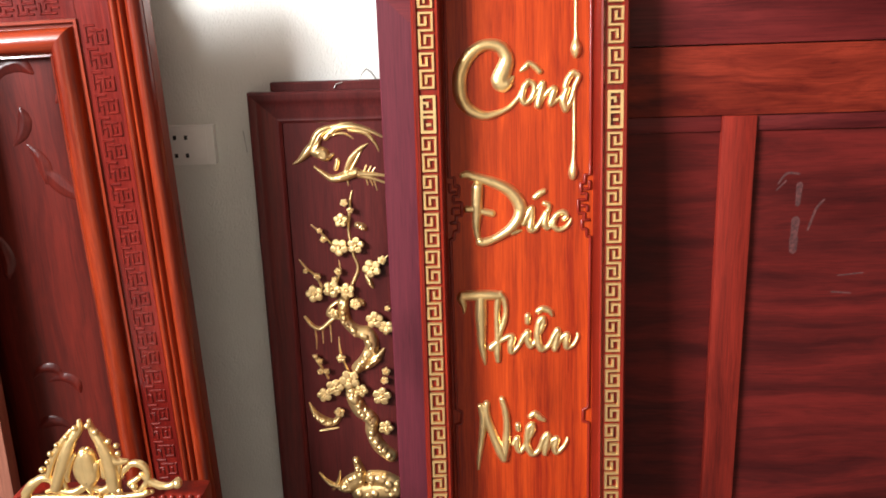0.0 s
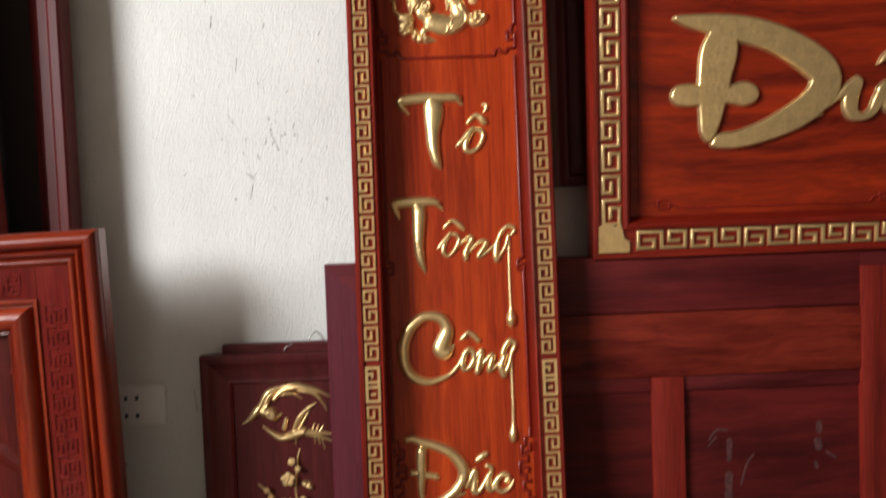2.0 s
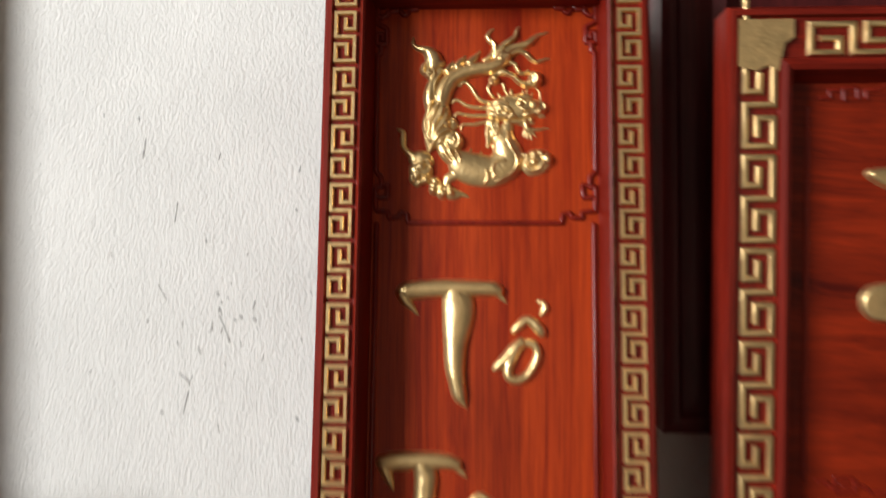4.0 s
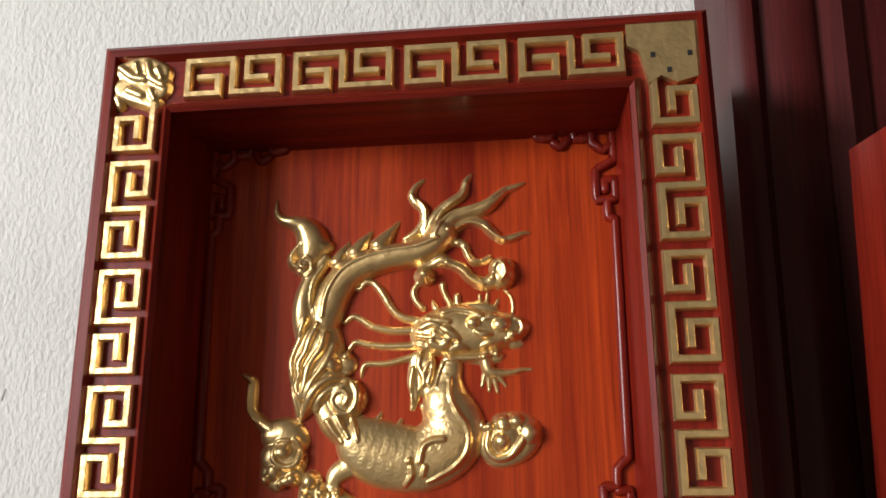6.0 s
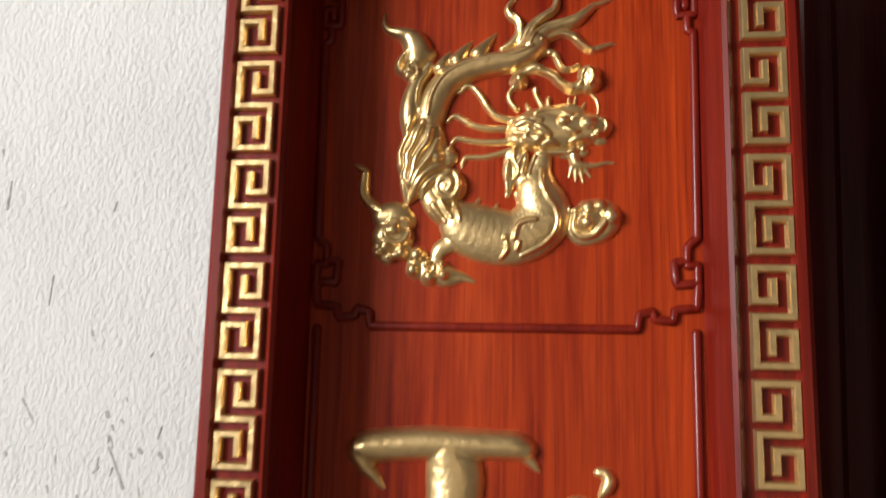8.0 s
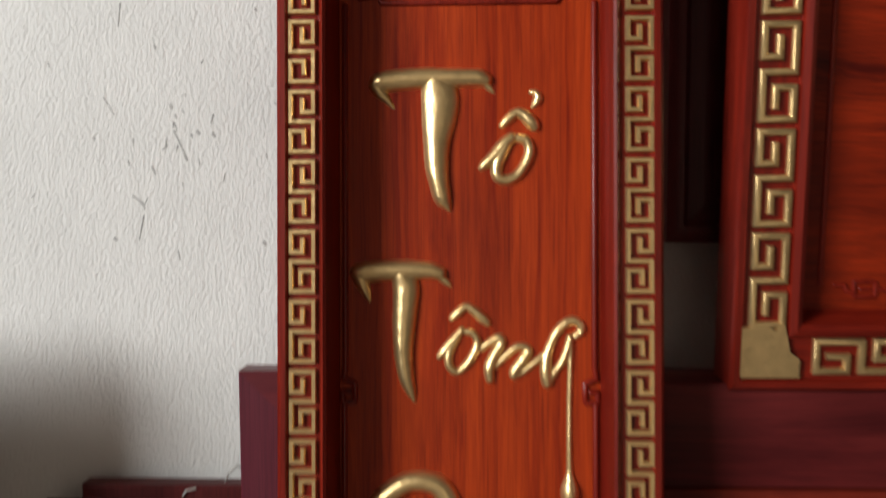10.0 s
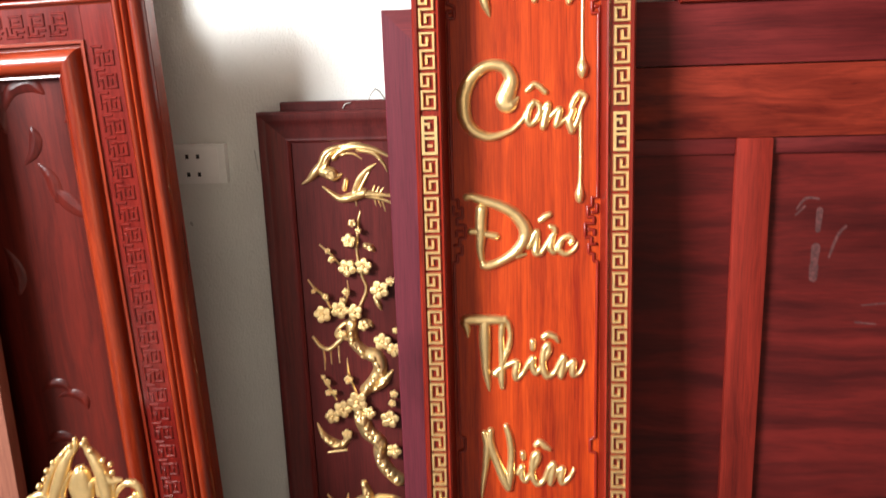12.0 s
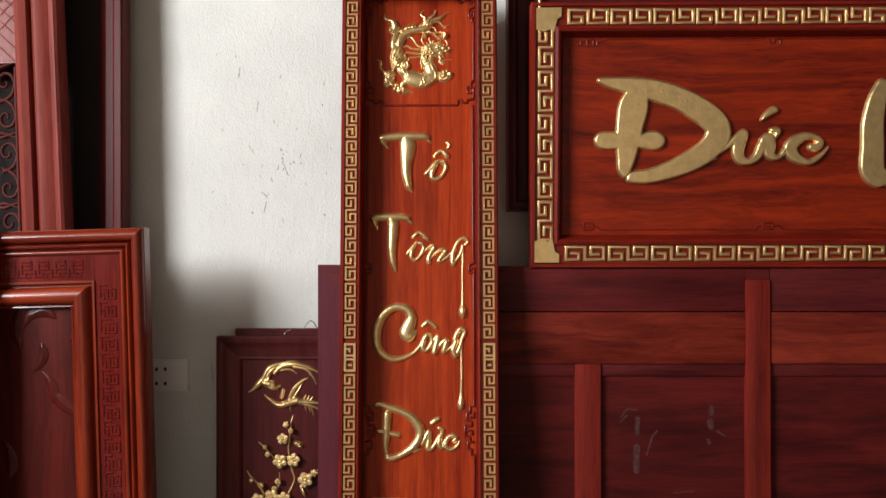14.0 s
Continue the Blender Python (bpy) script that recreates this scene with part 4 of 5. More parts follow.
thick_wall("wall_front", "y", -4.35, 0.15, -2.7, 4.2, -0.1, 3.3, (-0.3, 2.3, -0.1, 2.5), "unseen plastered front wall, darkened, with an added doorway for the fill")

SCUFFS = ("-252,1710,4 -251,1707,4", "-222,1680,4 -220,1678,4", "-204,1677,4 -202,1675,4", "-249,1681,2 -243,1668,2 -235,1648,3", "-299,1607,2 -288,1598,3 -286,1592,2", "-287,1584,2 -293,1557,2",
          "-322,1558,3 -320,1556,3", "-343,1674,3 -342,1672,3", "-147,1553,4 -146,1551,4", "-351,1908,2 -354,1884,3", "-269,1778,3 -268,1775,3", "-307,1825,2 -310,1800,1.5", "-262,1660,2 -258,1664,3",
          "-276,1640,2 -272,1632,2", "-152,1817,3 -151,1815,3", "-330,1720,1.5 -318,1700,1.5", "-420,1190,2 -416,1150,2", "-560,1050,6 -558,1046,4")
GREY = plain("grey_scuff", (0.42, 0.41, 0.385), rough=0.9, vary=0.4, scale=150)
specks = random.Random(11)
SPECKS = []
for i in range(26):
    x, z = (specks.gauss(-255, 34), specks.gauss(1655, 45)) if i < 16 else (specks.uniform(-420, -120), specks.uniform(1480, 1960))
    SPECKS.append("%.0f,%.0f,%.1f %.0f,%.0f,%.1f" % (x, z, specks.uniform(1, 3), x + specks.uniform(-3, 3), z - specks.uniform(2, 9), specks.uniform(0.8, 2.4)))
for s in (*SCUFFS, *SPECKS):
    bm = bmesh.new()
    stroke(bm, s, 0.0004, y=WALL_Y)
    part("scuff", bm, GREY, wall)

# double socket on the wall
socket = tagged(boxed("wall_socket", (-0.612, -0.472, 1.569, WALL_Y, 1.131, 1.205), WHITE_PLASTIC, bevel=0.0015), "white plastic double wall socket, slightly grubby", "socket")
boxed("socket_insert", (-0.564, -0.486, 1.5675, 1.570, 1.138, 1.198), WHITE_PLASTIC, socket, bevel=0.0008)
for hx in (-0.5455, -0.5245):
    for hz in (1.183, 1.149):
        boxed("pin_hole", (hx - 0.003, hx + 0.003, 1.5665, 1.568, hz - 0.004, hz + 0.004), BLACK, socket)

# ---- tall couplet board ----
couplet = empty("couplet_board", pose(0.09, 1.2969, 0.0, -4.232, 0, 0.252), "tall red lacquered board with gilded words and dragon, leaning", "carved board")
X0, X1, TOP = -0.167, 0.169, 2.078
boxed("panel", (X0 + 0.03, X1 - 0.03, 0.0, 0.018, 0.03, TOP - 0.03), RED, couplet)
FRAME = ((0, 0.02), (0, -0.053), (0.003, -0.056), (0.0075, -0.056), (0.010, -0.051), (0.0365, -0.051), (0.038, -0.055), (0.0405, -0.057), (0.043, -0.055), (0.045, -0.008), (0.0465, -0.002), (0.048, 0.006))
frame_sides(couplet, X0, X1, 0.0, TOP, FRAME, FRAME_RED, FRAME_RED_ACROSS)
PITCH = 0.0612
KL, KR = key_mesh(0.0245, 0.0565, 0.0045, 0.005, False), key_mesh(0.0245, 0.0565, 0.0045, 0.005, True)
KY = -0.051
KLH, KRH = key_mesh(0.0245, 0.0565, 0.0045, 0.005, False, True), key_mesh(0.0245, 0.0565, 0.0045, 0.005, True, True)
for x, outer, inner, half in ((-0.157, KL, KR, KLH), (0.1365, KR, KL, KRH)):
    place("key_fret", half, couplet, pose(x, KY, 2.008 + PITCH))
    for i in range(12):
        place("key_fret", outer if i < 7 else inner, couplet, pose(x, KY, 2.008 - i * PITCH))
    bm = bmesh.new()
    for x0, x1, z0, z1 in ((0, 0.0045, 0, 0.0595), (0.02, 0.0245, 0, 0.0595), (0.0045, 0.02, 0, 0.0045), (0.0045, 0.02, 0.055, 0.0595), (0.0045, 0.02, 0.0235, 0.0275), (0.0045, 0.02, 0.0315, 0.0355),
                           (0.0045, 0.0135, 0.0455, 0.0495), (0.0095, 0.0135, 0.0405, 0.0455), (0.0085, 0.0165, 0.0115, 0.016)):
        box(bm, x0, x1, -0.005, 0, 1.2094 + z0, 1.2094 + z1)
    part("key_centre", bm, GOLD, couplet, m=pose(x, KY, 0.0))
    for i in range(18):
        place("key_fret", inner if i < 4 else outer, couplet, pose(x, KY, 1.2045 - i * PITCH))
# along the top the meanders lie on their sides
LIE = Matrix(((0, 0, -1, 0), (0, 1, 0, 0), (-1, 0, 0, 0), (0, 0, 0, 1)))
for i in range(4):
    place("key_fret", KL, couplet, Matrix.Translation((-0.118 + i * 0.0622, KY, 2.0675)) @ LIE)
CORNER = ((0, 0), (0.036, 0), (0.036, -0.012), (0.03, -0.016), (0.026, -0.034), (0.02, -0.03), (0.012, -0.034), (0, -0.031))


def corner_plate(parent, x, z, size, sx, sz, high=0.005, y=KY):
    bm = bmesh.new()
    k = size / 0.036
    ring = [bm.verts.new((x + sx * a * k, y - high, z + sz * b * k)) for a, b in CORNER]
    f = bm.faces.new(ring)
    out = bmesh.ops.extrude_face_region(bm, geom=[f])
    for v in out["geom"]:
        if isinstance(v, bmesh.types.BMVert):
            v.co.y = y + 0.0005
    bmesh.ops.recalc_face_normals(bm, faces=bm.faces)
    part("corner_plate", bm, GOLD, parent, "flat gilded corner plate")


relief("corner_plate", ((("-153,2062,14 -143,2066,12 -133,2060,14", "-154,2052,13 -146,2047,12 -138,2044,12 -134,2040,8", "-146,2056,20 -136,2052,20", "-157,2046,7 -155,2041,5"), 0.0042, 1, 0.003, False),
       (("-156,2064,4 -148,2058,5 -141,2056,4", "-140,2066,4 -137,2057,5 -130,2052,4", "-150,2050,5 -142,2046,4", "-134,2062,4 -131,2056,3", "-147,2066,3 -145,2060,3", "-137,2049,4 -134,2043,3"), 0.0018, 0.6, 0, True)), couplet, GOLD, "crumpled gilded corner plate", step=0.0008, y=KY)
for x, z in ((0.158, 2.052), (0.139, 2.052), (0.147, 2.043)):
    boxed("nail_hole", (x - 0.0012, x + 0.0012, KY - 0.0054, KY - 0.004, z - 0.0014, z + 0.0014), BLACK, couplet)
corner_plate(couplet, 0.163, 2.071, 0.037, -1, 1)

# carved fretwork lines on the panel, mirrored about its middle
MID = 1
CARVED = ("-72,2036 76,2035", "76,2037 77,2031 85,2030 86,2036 98,2037 99,2029 106,2029", "87,2027 91,2024 95,2029",
          "109,2035 121,2036 121,2015 110,2009 110,1991 121,1991 121,2003 115,2003 115,1997", "109,2035 109,2026 115,2021 119,2024", "116,1990 116,1981 120,1979 119,1848",
          "119,1848 113,1842 113,1833 105,1833 106,1819 119,1820 119,1831 113,1831", "119,1819 118,1805 105,1804 104,1797 93,1798 92,1803 84,1801 83,1792 74,1792",
          "117,1790 117,1451 119,1441 108,1437 108,1419 120,1419 120,1429 113,1429", "118,1419 118,1132 109,1132 109,1118 102,1118 102,1101 112,1101 112,1090 98,1090 98,1068 108,1068 108,1056 116,1056", "116,1056 104,1056 104,1041 112,1041 112,1028 118,1028 118,1014", "118,1014 116,725 107,720 107,699 117,696 116,400",
          "117,1120 117,1108 109,1108", "104,1080 113,1080 113,1072")
CARVE_RED = wood("carved_dark_red_wood", (0.13, 0.007, 0.004), (0.27, 0.020, 0.007), rough=0.34, coat=0.12, spec=0.25)
bm = bmesh.new()
for s in (*CARVED, "-72,1792 74,1792"):
    stroke(bm, s, 0.0034, width=0.0058, straight=True, ratio=0.6)
for s in CARVED[1:]:
    flipped = " ".join("%d,%s" % (2 * MID - int(w.split(",")[0]), w.split(",")[1]) for w in s.split())
    stroke(bm, flipped, 0.0034, width=0.0058, straight=True, ratio=0.6)
bmesh.ops.recalc_face_normals(bm, faces=bm.faces)
part("carved_fretwork", bm, CARVE_RED, couplet, "dark red carved fret border", smooth=50)

for data in (TO, TONG, CONG, DUC, THIEN, NIEN):
    relief("gilded_word", ((data, 0.0095, 0.5, 0, False),), couplet, GOLD, "raised gilded brush-style word", step=0.0009)


def triples(text):
    return [tuple(float(a) / 1000 for a in w.split(",")) for w in text.split()]


def scale_rows(text, across, along, size):
    """Small overlapping scale arcs along a thick stroke."""
    pts = spline([tuple(float(a) for a in w.split(",")) for w in text.split()], 10)
    out, run = [], 0.0
    for a, b in zip(pts, pts[1:]):
        run += (b - a).to_2d().length
        if run < along:
            continue
        run = 0.0
        t = (b - a).to_2d().normalized()
        n = Vector((-t.y, t.x))
        for k in range(across):
            c = a.to_2d() + n * a.z * 0.8 * ((k + 0.5 * (len(out) % 2)) / across - 0.5)
            out.append(" ".join("%.2f,%.2f,1.3" % tuple(c + n * size * math.sin(g) + t * size * math.cos(g)) for g in (-1.4, -0.7, 0, 0.7, 1.4)))
    return out


SCALES = scale_rows(DRAGON_LOW[4], 6, 4.4, 2.6)
relief("dragon_relief", ((DRAGON, 0.009, 0.6, 0, False), (DRAGON_LOW, 0.0085, 0.32, 0, False), (DRAGON_LINES, 0.0034, 0.6, 0, True), (DRAGON_FOLDS, 0.0024, 0.55, 0, True), (SCALES, 0.00012, 0.6, 0, True)), couplet, GOLD, "gilded dragon in relief", step=0.0006)

# ---- wide board above the wardrobe doors ----
HW, HH = 2.0, 0.575
title = empty("title_board", pose(0.332, 1.4379, 1.43, 4.004, 0, 0), "wide red lacquered board with gilded lettering and key border", "carved board")
boxed("panel", (0.04, HW - 0.04, 0.0, 0.02, 0.04, HH - 0.04), RED_ACROSS, title)
HFRAME = ((0, 0.025), (0, -0.025), (0.003, -0.029), (0.009, -0.029), (0.011, -0.024), (0.050, -0.024), (0.052, -0.029), (0.058, -0.031), (0.063, -0.028), (0.068, -0.006), (0.072, -0.0005), (0.072, 0.006))
frame_sides(title, 0.0, HW, -0.003, HH - 0.003, HFRAME, FRAME_RED, FRAME_RED_ACROSS)
HL, HR = key_mesh(0.034, 0.0885, 0.0062, 0.005, False), key_mesh(0.034, 0.0885, 0.0062, 0.005, True)
place("key_fret", key_mesh(0.034, 0.0885, 0.0062, 0.005, True, True), title, pose(0.015, -0.024, 0.519 + 0.0935))
for i in range(5):
    place("key_fret", HR, title, pose(0.015, -0.024, 0.519 - i * 0.0935))
for i in range(19):
    place("key_fret", HL if i < 5 else HR, title, Matrix.Translation((0.075 + i * 0.0945, -0.024, 0.0468)) @ LIE)
    place("key_fret", HL, title, Matrix.Translation((0.078 + i * 0.092, -0.024, 0.557)) @ LIE)
corner_plate(title, 0.0105, 0.559, 0.054, 1, 1, y=-0.024)
corner_plate(title, 0.0085, 0.010, 0.054, 1, -1, y=-0.024)
for data in (H_DUC, H_L):
    relief("gilded_word", ((data, 0.009, 1, 0.005, False),), title, GOLD, "flat-topped gilded brush-style word", step=0.0014)
HF = ("102,92 112,92 112,86 120,86", "120,95 140,95 140,81 120,81 120,95", "126,88 134,88", "140,88 150,87 156,81", "156,81 497,81", "497,81 505,90 515,90", "515,95 537,95 537,82 515,82 515,95", "521,88 531,88", "537,88 550,89 559,82", "559,81 1000,81",
      "88,94 88,475", "100,485 110,485 110,493 120,493", "124,483 124,495 138,495 138,485", "146,485 146,493 158,493 165,497", "165,498 515,498", "515,498 523,487 531,487 531,495 545,495 545,485", "551,497 1000,497")
bm = bmesh.new()
for s in HF:
    stroke(bm, s, 0.002, width=0.0045, straight=True, ratio=0.6)
bmesh.ops.recalc_face_normals(bm, faces=bm.faces)
part("carved_fretwork", bm, CARVE_RED, title, "dark red carved fret border", smooth=50)

# ---- dark framed panel hung high on the wall behind ----
hung = empty("hung_panel", pose(0, 1.488, 0), "very dark brown moulded frame hung on the wall", "frame")
frame_sides(hung, 0.290, 1.9, 1.558, 2.75, ((0, 0.098), (0, 0.004), (0.006, 0), (0.016, 0), (0.022, 0.008), (0.035, 0.004), (0.055, 0.010), (0.060, 0.016), (0.075, 0.012), (0.09, 0.022), (0.09, 0.03)), MAROON, MAROON)
boxed("panel", (0.37, 1.82, 0.026, 0.04, 1.65, 2.66), MAROON, hung)

# ---- wardrobe doors leaning under the wide board ----
FACE = 1.416


def wardrobe_door(x0, x1, posts, label):
    door = empty("wardrobe_door", pose(0, FACE, 0), label, "door", "wardrobe doors")
    boxed("top_rail", (x0, x1 - 0.053, 0.002, 0.075, 1.3305, 1.4295), DARK_RAIL, door, bevel=0.002)
    boxed("frieze_rail", (x0, x1 - 0.053, 0.0, 0.03, 1.2155, 1.3285), RAIL, door, bevel=0.002)
    boxed("stile", (x1 - 0.053, x1, -0.004, 0.03, 0.0, 1.400), DARK_UP, door, bevel=0.003)
    boxed("stile_top", (x1 - 0.053, x1, 0.003, 0.032, 1.4005, 1.4295), DARK_RAIL, door)
    boxed("bottom_rail", (x0, x1 - 0.053, 0.0, 0.03, 0.0, 0.12), RAIL, door, bevel=0.002)
    edges = [x0, *posts, x1 - 0.053]
    for p in posts:
        bm = bmesh.new()
        box(bm, p, p + 0.057, -0.001, 0.03, 0.12, 1.215, 0.003)
        part("post", bm, DARK_UP, door, smooth=35)
    spans = list(zip([x0, *[p + 0.057 for p in posts]], [*posts, x1 - 0.053]))
    for a, b in spans:
        boxed("panel", (a, b, 0.011, 0.024, 0.12, 1.188), DARK, door)
        boxed("panel_lip", (a, b, 0.005, 0.02, 1.188, 1.215), DARK_RAIL, door, bevel=0.003)
    return door


DARK_RAIL = wood("dark_purple_rail_wood", (0.06, 0.007, 0.008), (0.14, 0.016, 0.015), rough=0.4, coat=0.0, along="x", blotch=0.6, figure=0.05, spec=0.15)
door_a = wardrobe_door(0.215, 0.856, (0.4295,), "dark red hardwood wardrobe door with chalk marks")
door_b = wardrobe_door(0.858, 1.75, (1.22,), "dark red hardwood wardrobe door, plain panels")
CHALK = plain("chalk_dust", (0.07, 0.018, 0.017), rough=0.95, vary=0.5, scale=160)
for s in ("533,1096,4 546,1113,5 566,1112,4", "531,1085,3 545,1100,4", "569,1092,12 568,1060,9", "567,1030,16 566,1006,13", "566,998,16 566,978,14", "589,1014,4 600,1050,5 612,1066,4", "731,1117,12 731,1106,12", "728,1086,15 730,1076,15", "744,1066,5 760,1055,5", "724,1046,8 726,1040,8", "640,900,4 672,897,3", "648,930,3 690,934,3"):
    bm = bmesh.new()
    stroke(bm, s, 0.0003, y=0.0111)
    part("chalk_mark", bm, CHALK, door_a)

# ---- purple framed panel behind the couplet board ----
plank = empty("framed_panel", pose(0, 1.45, 0), "purple-brown bare wood framed panel behind the board", "panel")
frame_sides(plank, -0.141, 0.205, 0.0, 1.433, ((0, 0.032), (0, 0.002), (0.002, 0), (0.078, 0), (0.08, 0.002), (0.08, 0.012)), PURPLE, PURPLE_X := wood("purple_red_rail_wood", (0.09, 0.010, 0.016), (0.16, 0.02, 0.024), rough=0.4, coat=0.1, along="x"))
boxed("panel", (-0.063, 0.127, 0.010, 0.022, 0.08, 1.353), MAROON, plank)

# ---- plum-blossom picture and the one behind it ----
picture = empty("carved_picture", pose(0, 1.529, 0), "maroon framed picture with gilded bird and plum branch", "picture")
frame_sides(picture, -0.389, 0.06, 0.0, 1.266, ((0, 0.014), (0, -0.009), (0.004, -0.013), (0.012, -0.013), (0.018, -0.009), (0.03, -0.007), (0.046, -0.002), (0.052, -0.004), (0.057, -0.0005), (0.057, 0.004)), MAROON_UP, MAROON)
boxed("panel", (-0.33, 0.01, 0.0, 0.012, 0.05, 1.22), MAROON, picture)
FEATHERS = ("-316,1134,3 -304,1141,9 -291,1154,16 -283,1164,14", "-279,1170,12 -265,1192,12 -234,1204,4", "-273,1162,14 -263,1186,9 -244,1196,3", "-275,1156,18 -261,1152,24 -254,1145,14 -242,1150,5", "-254,1180,10 -236,1196,10 -209,1201,12 -178,1194,9 -146,1178,3", "-209,1194,8 -181,1188,8 -164,1170,6 -157,1154,2", "-240,1200,6 -220,1206,5 -203,1207,2", "-244,1186,6 -220,1188,5 -203,1178,2", "-278,1128,3 -263,1116,8 -244,1105,14 -220,1110,18 -201,1116,16", "-238,1124,10 -234,1139,9", "-220,1118,10 -209,1142,10 -191,1160,7 -177,1168,2", "-213,1116,7 -199,1140,6 -187,1160,3", "-201,1114,14 -174,1112,9 -135,1106,3", "-197,1110,9 -170,1103,6 -135,1089,3", "-187,1116,4 -182,1128,3", "-179,1116,4 -174,1126,3", "-172,1115,4 -166,1124,2", "-183,1104,4 -181,1092,2", "-176,1103,4 -172,1090,2", "-169,1101,4 -164,1081,2", "-218,1102,5 -217,1092,3")
FEATHER_LINES = ("-273,1170,2.4 -261,1188,2.4 -240,1200,2", "-270,1164,2.4 -259,1182,2.4 -246,1192,2", "-248,1188,2.4 -209,1200,2.4 -154,1181,2", "-244,1182,2.4 -209,1195,2.4 -166,1174,2", "-268,1154,2.4 -259,1158,2.4 -254,1152,2.4", "-267,1148,2.4 -259,1144,2.4", "-217,1116,2.4 -203,1144,2.4 -181,1165,2", "-220,1124,2.4 -211,1144,2.4 -195,1159,2", "-244,1108,2.4 -220,1112,2.4 -201,1114,2.4", "-197,1113,2.4 -170,1108,2.4 -138,1098,2")
relief("bird_relief", ((FEATHERS, 0.011, 0.6, 0, False), (FEATHER_LINES, 0.0018, 0.6, 0, True)), picture, GOLD, "gilded pair of flying birds in relief", step=0.0008)
bark = random.Random(3)
KNOTS = []
for b in BRANCH:
    for p in spline([tuple(float(a) for a in w.split(",")) for w in b.split()], 5):
        if p.z > 9:
            KNOTS.append("%.1f,%.1f,%.1f" % (p.x + bark.uniform(-0.4, 0.4) * p.z, p.y + bark.uniform(-0.4, 0.4) * p.z, bark.uniform(0.3, 0.55) * p.z))
relief("blossom_branch", ((BRANCH, 0.013, 0.6, 0, False), (KNOTS, 0.004, 0.4, 0, True)), picture, GOLD, "gilded twisted plum branch in relief", step=0.0008)
bm = bmesh.new()
for k in range(5):
    a = 2 * math.pi * k / 5 + 0.3
    n = len(bm.verts)
    bump(bm, 0.56 * math.cos(a), 0.56 * math.sin(a), 0.44, 0.2, y=-0.3, seg=2)
    bm.verts.ensure_lookup_table()
    for v in bm.verts[n:]:  # cupped petals
        q = math.hypot(v.co.x - 0.6 * math.cos(a), v.co.z - 0.6 * math.sin(a))
        if v.co.y < -0.3:
            v.co.y += 0.22 * max(0, 1 - q / 0.3)
bump(bm, 0, 0, 0.27, 0.28, y=-0.28, seg=2)
bmesh.ops.recalc_face_normals(bm, faces=bm.faces)
FLOWER = bpy.data.meshes.new("blossom")
bm.to_mesh(FLOWER)
bm.free()
FLOWER.materials.append(GOLD)
FLOWER.shade_smooth()
for i, (x, z, r) in enumerate(triples(FLOWERS)):
    place("blossom", FLOWER, picture, pose(x, -0.004, z, 0, 40 * i, 0) @ Matrix.Diagonal((r * 0.72, 0.022, r * 0.72, 1)))

back = empty("spare_picture", pose(0, 1.529, 0), "dark maroon framed picture stacked behind another", "picture")
frame_sides(back, -0.352, 0.09, 0.0, 1.281, ((0, 0.04), (0, 0.019), (0.003, 0.016), (0.05, 0.016), (0.05, 0.02)), MAROON_UP, MAROON)
boxed("backing", (-0.3, 0.05, 0.02, 0.034, 0.04, 1.24), MAROON, back)


def wire(name, pts, r, material, parent):
    cu = bpy.data.curves.new(name, "CURVE")
    cu.dimensions, cu.bevel_depth, cu.bevel_resolution = "3D", r, 2
    sp = cu.splines.new("POLY")
    sp.points.add(len(pts) - 1)
    for p, q in zip(sp.points, pts):
        p.co = (*q, 1)
    cu.materials.append(material)
    tmp = bpy.data.objects.new(name, cu)
    me = bpy.data.meshes.new_from_object(tmp)
    bpy.data.objects.remove(tmp)
    ob = new(name, me)
    ob.parent = parent
    return ob


wire("hanging_wire", [(-0.192, 0.03, 1.277), (-0.186, 0.03, 1.291), (-0.176, 0.03, 1.300), (-0.168, 0.03, 1.295), (-0.158, 0.03, 1.279)], 0.0014, STEEL, back)
wire("hanging_wire", [(-0.235, 0.014, 1.268), (-0.230, 0.014, 1.276), (-0.225, 0.014, 1.277), (-0.219, 0.014, 1.279)], 0.001, STEEL, back)

# ---- moulded red door panel ----
moulded = empty("moulded_panel", pose(-0.4895, 1.322, 1.5135, 0.5, -1.53, 0), "red lacquered panel with stepped moulding and carved fret", "door panel")


def roll(d0, d1, base, crown, n=8):
    """A rounded moulding between two insets, standing out from base to crown."""
    return [((d0 + d1) / 2 - (d1 - d0) / 2 * math.cos(math.pi * k / n), base + (crown - base) * math.sin(math.pi * k / n)) for k in range(n + 1)]


MPROF = ((0, 0.04), (0, 0.010), *roll(0.001, 0.027, 0.010, -0.006), (0.028, 0.012), *roll(0.0295, 0.0395, 0.010, 0.001, 6), (0.041, 0.009), *roll(0.042, 0.053, 0.011, 0.004, 6), (0.055, 0.0125), (0.108, 0.0125), (0.1085, 0.008), (0.113, 0.008), (0.1135, 0.017), (0.1195, 0.017),
         *roll(0.120, 0.157, 0.013, -0.004, 10), (0.158, 0.018), (0.163, 0.017), (0.165, 0.034), (0.168, 0.035), (0.168, 0.04))
frame_sides(moulded, -0.62, 0, -1.512, 0, MPROF, MOULD, MOULD_X)
boxed("carved_field", (-0.47, -0.15, 0.034, 0.044, -1.36, -0.15), FIELD, moulded)


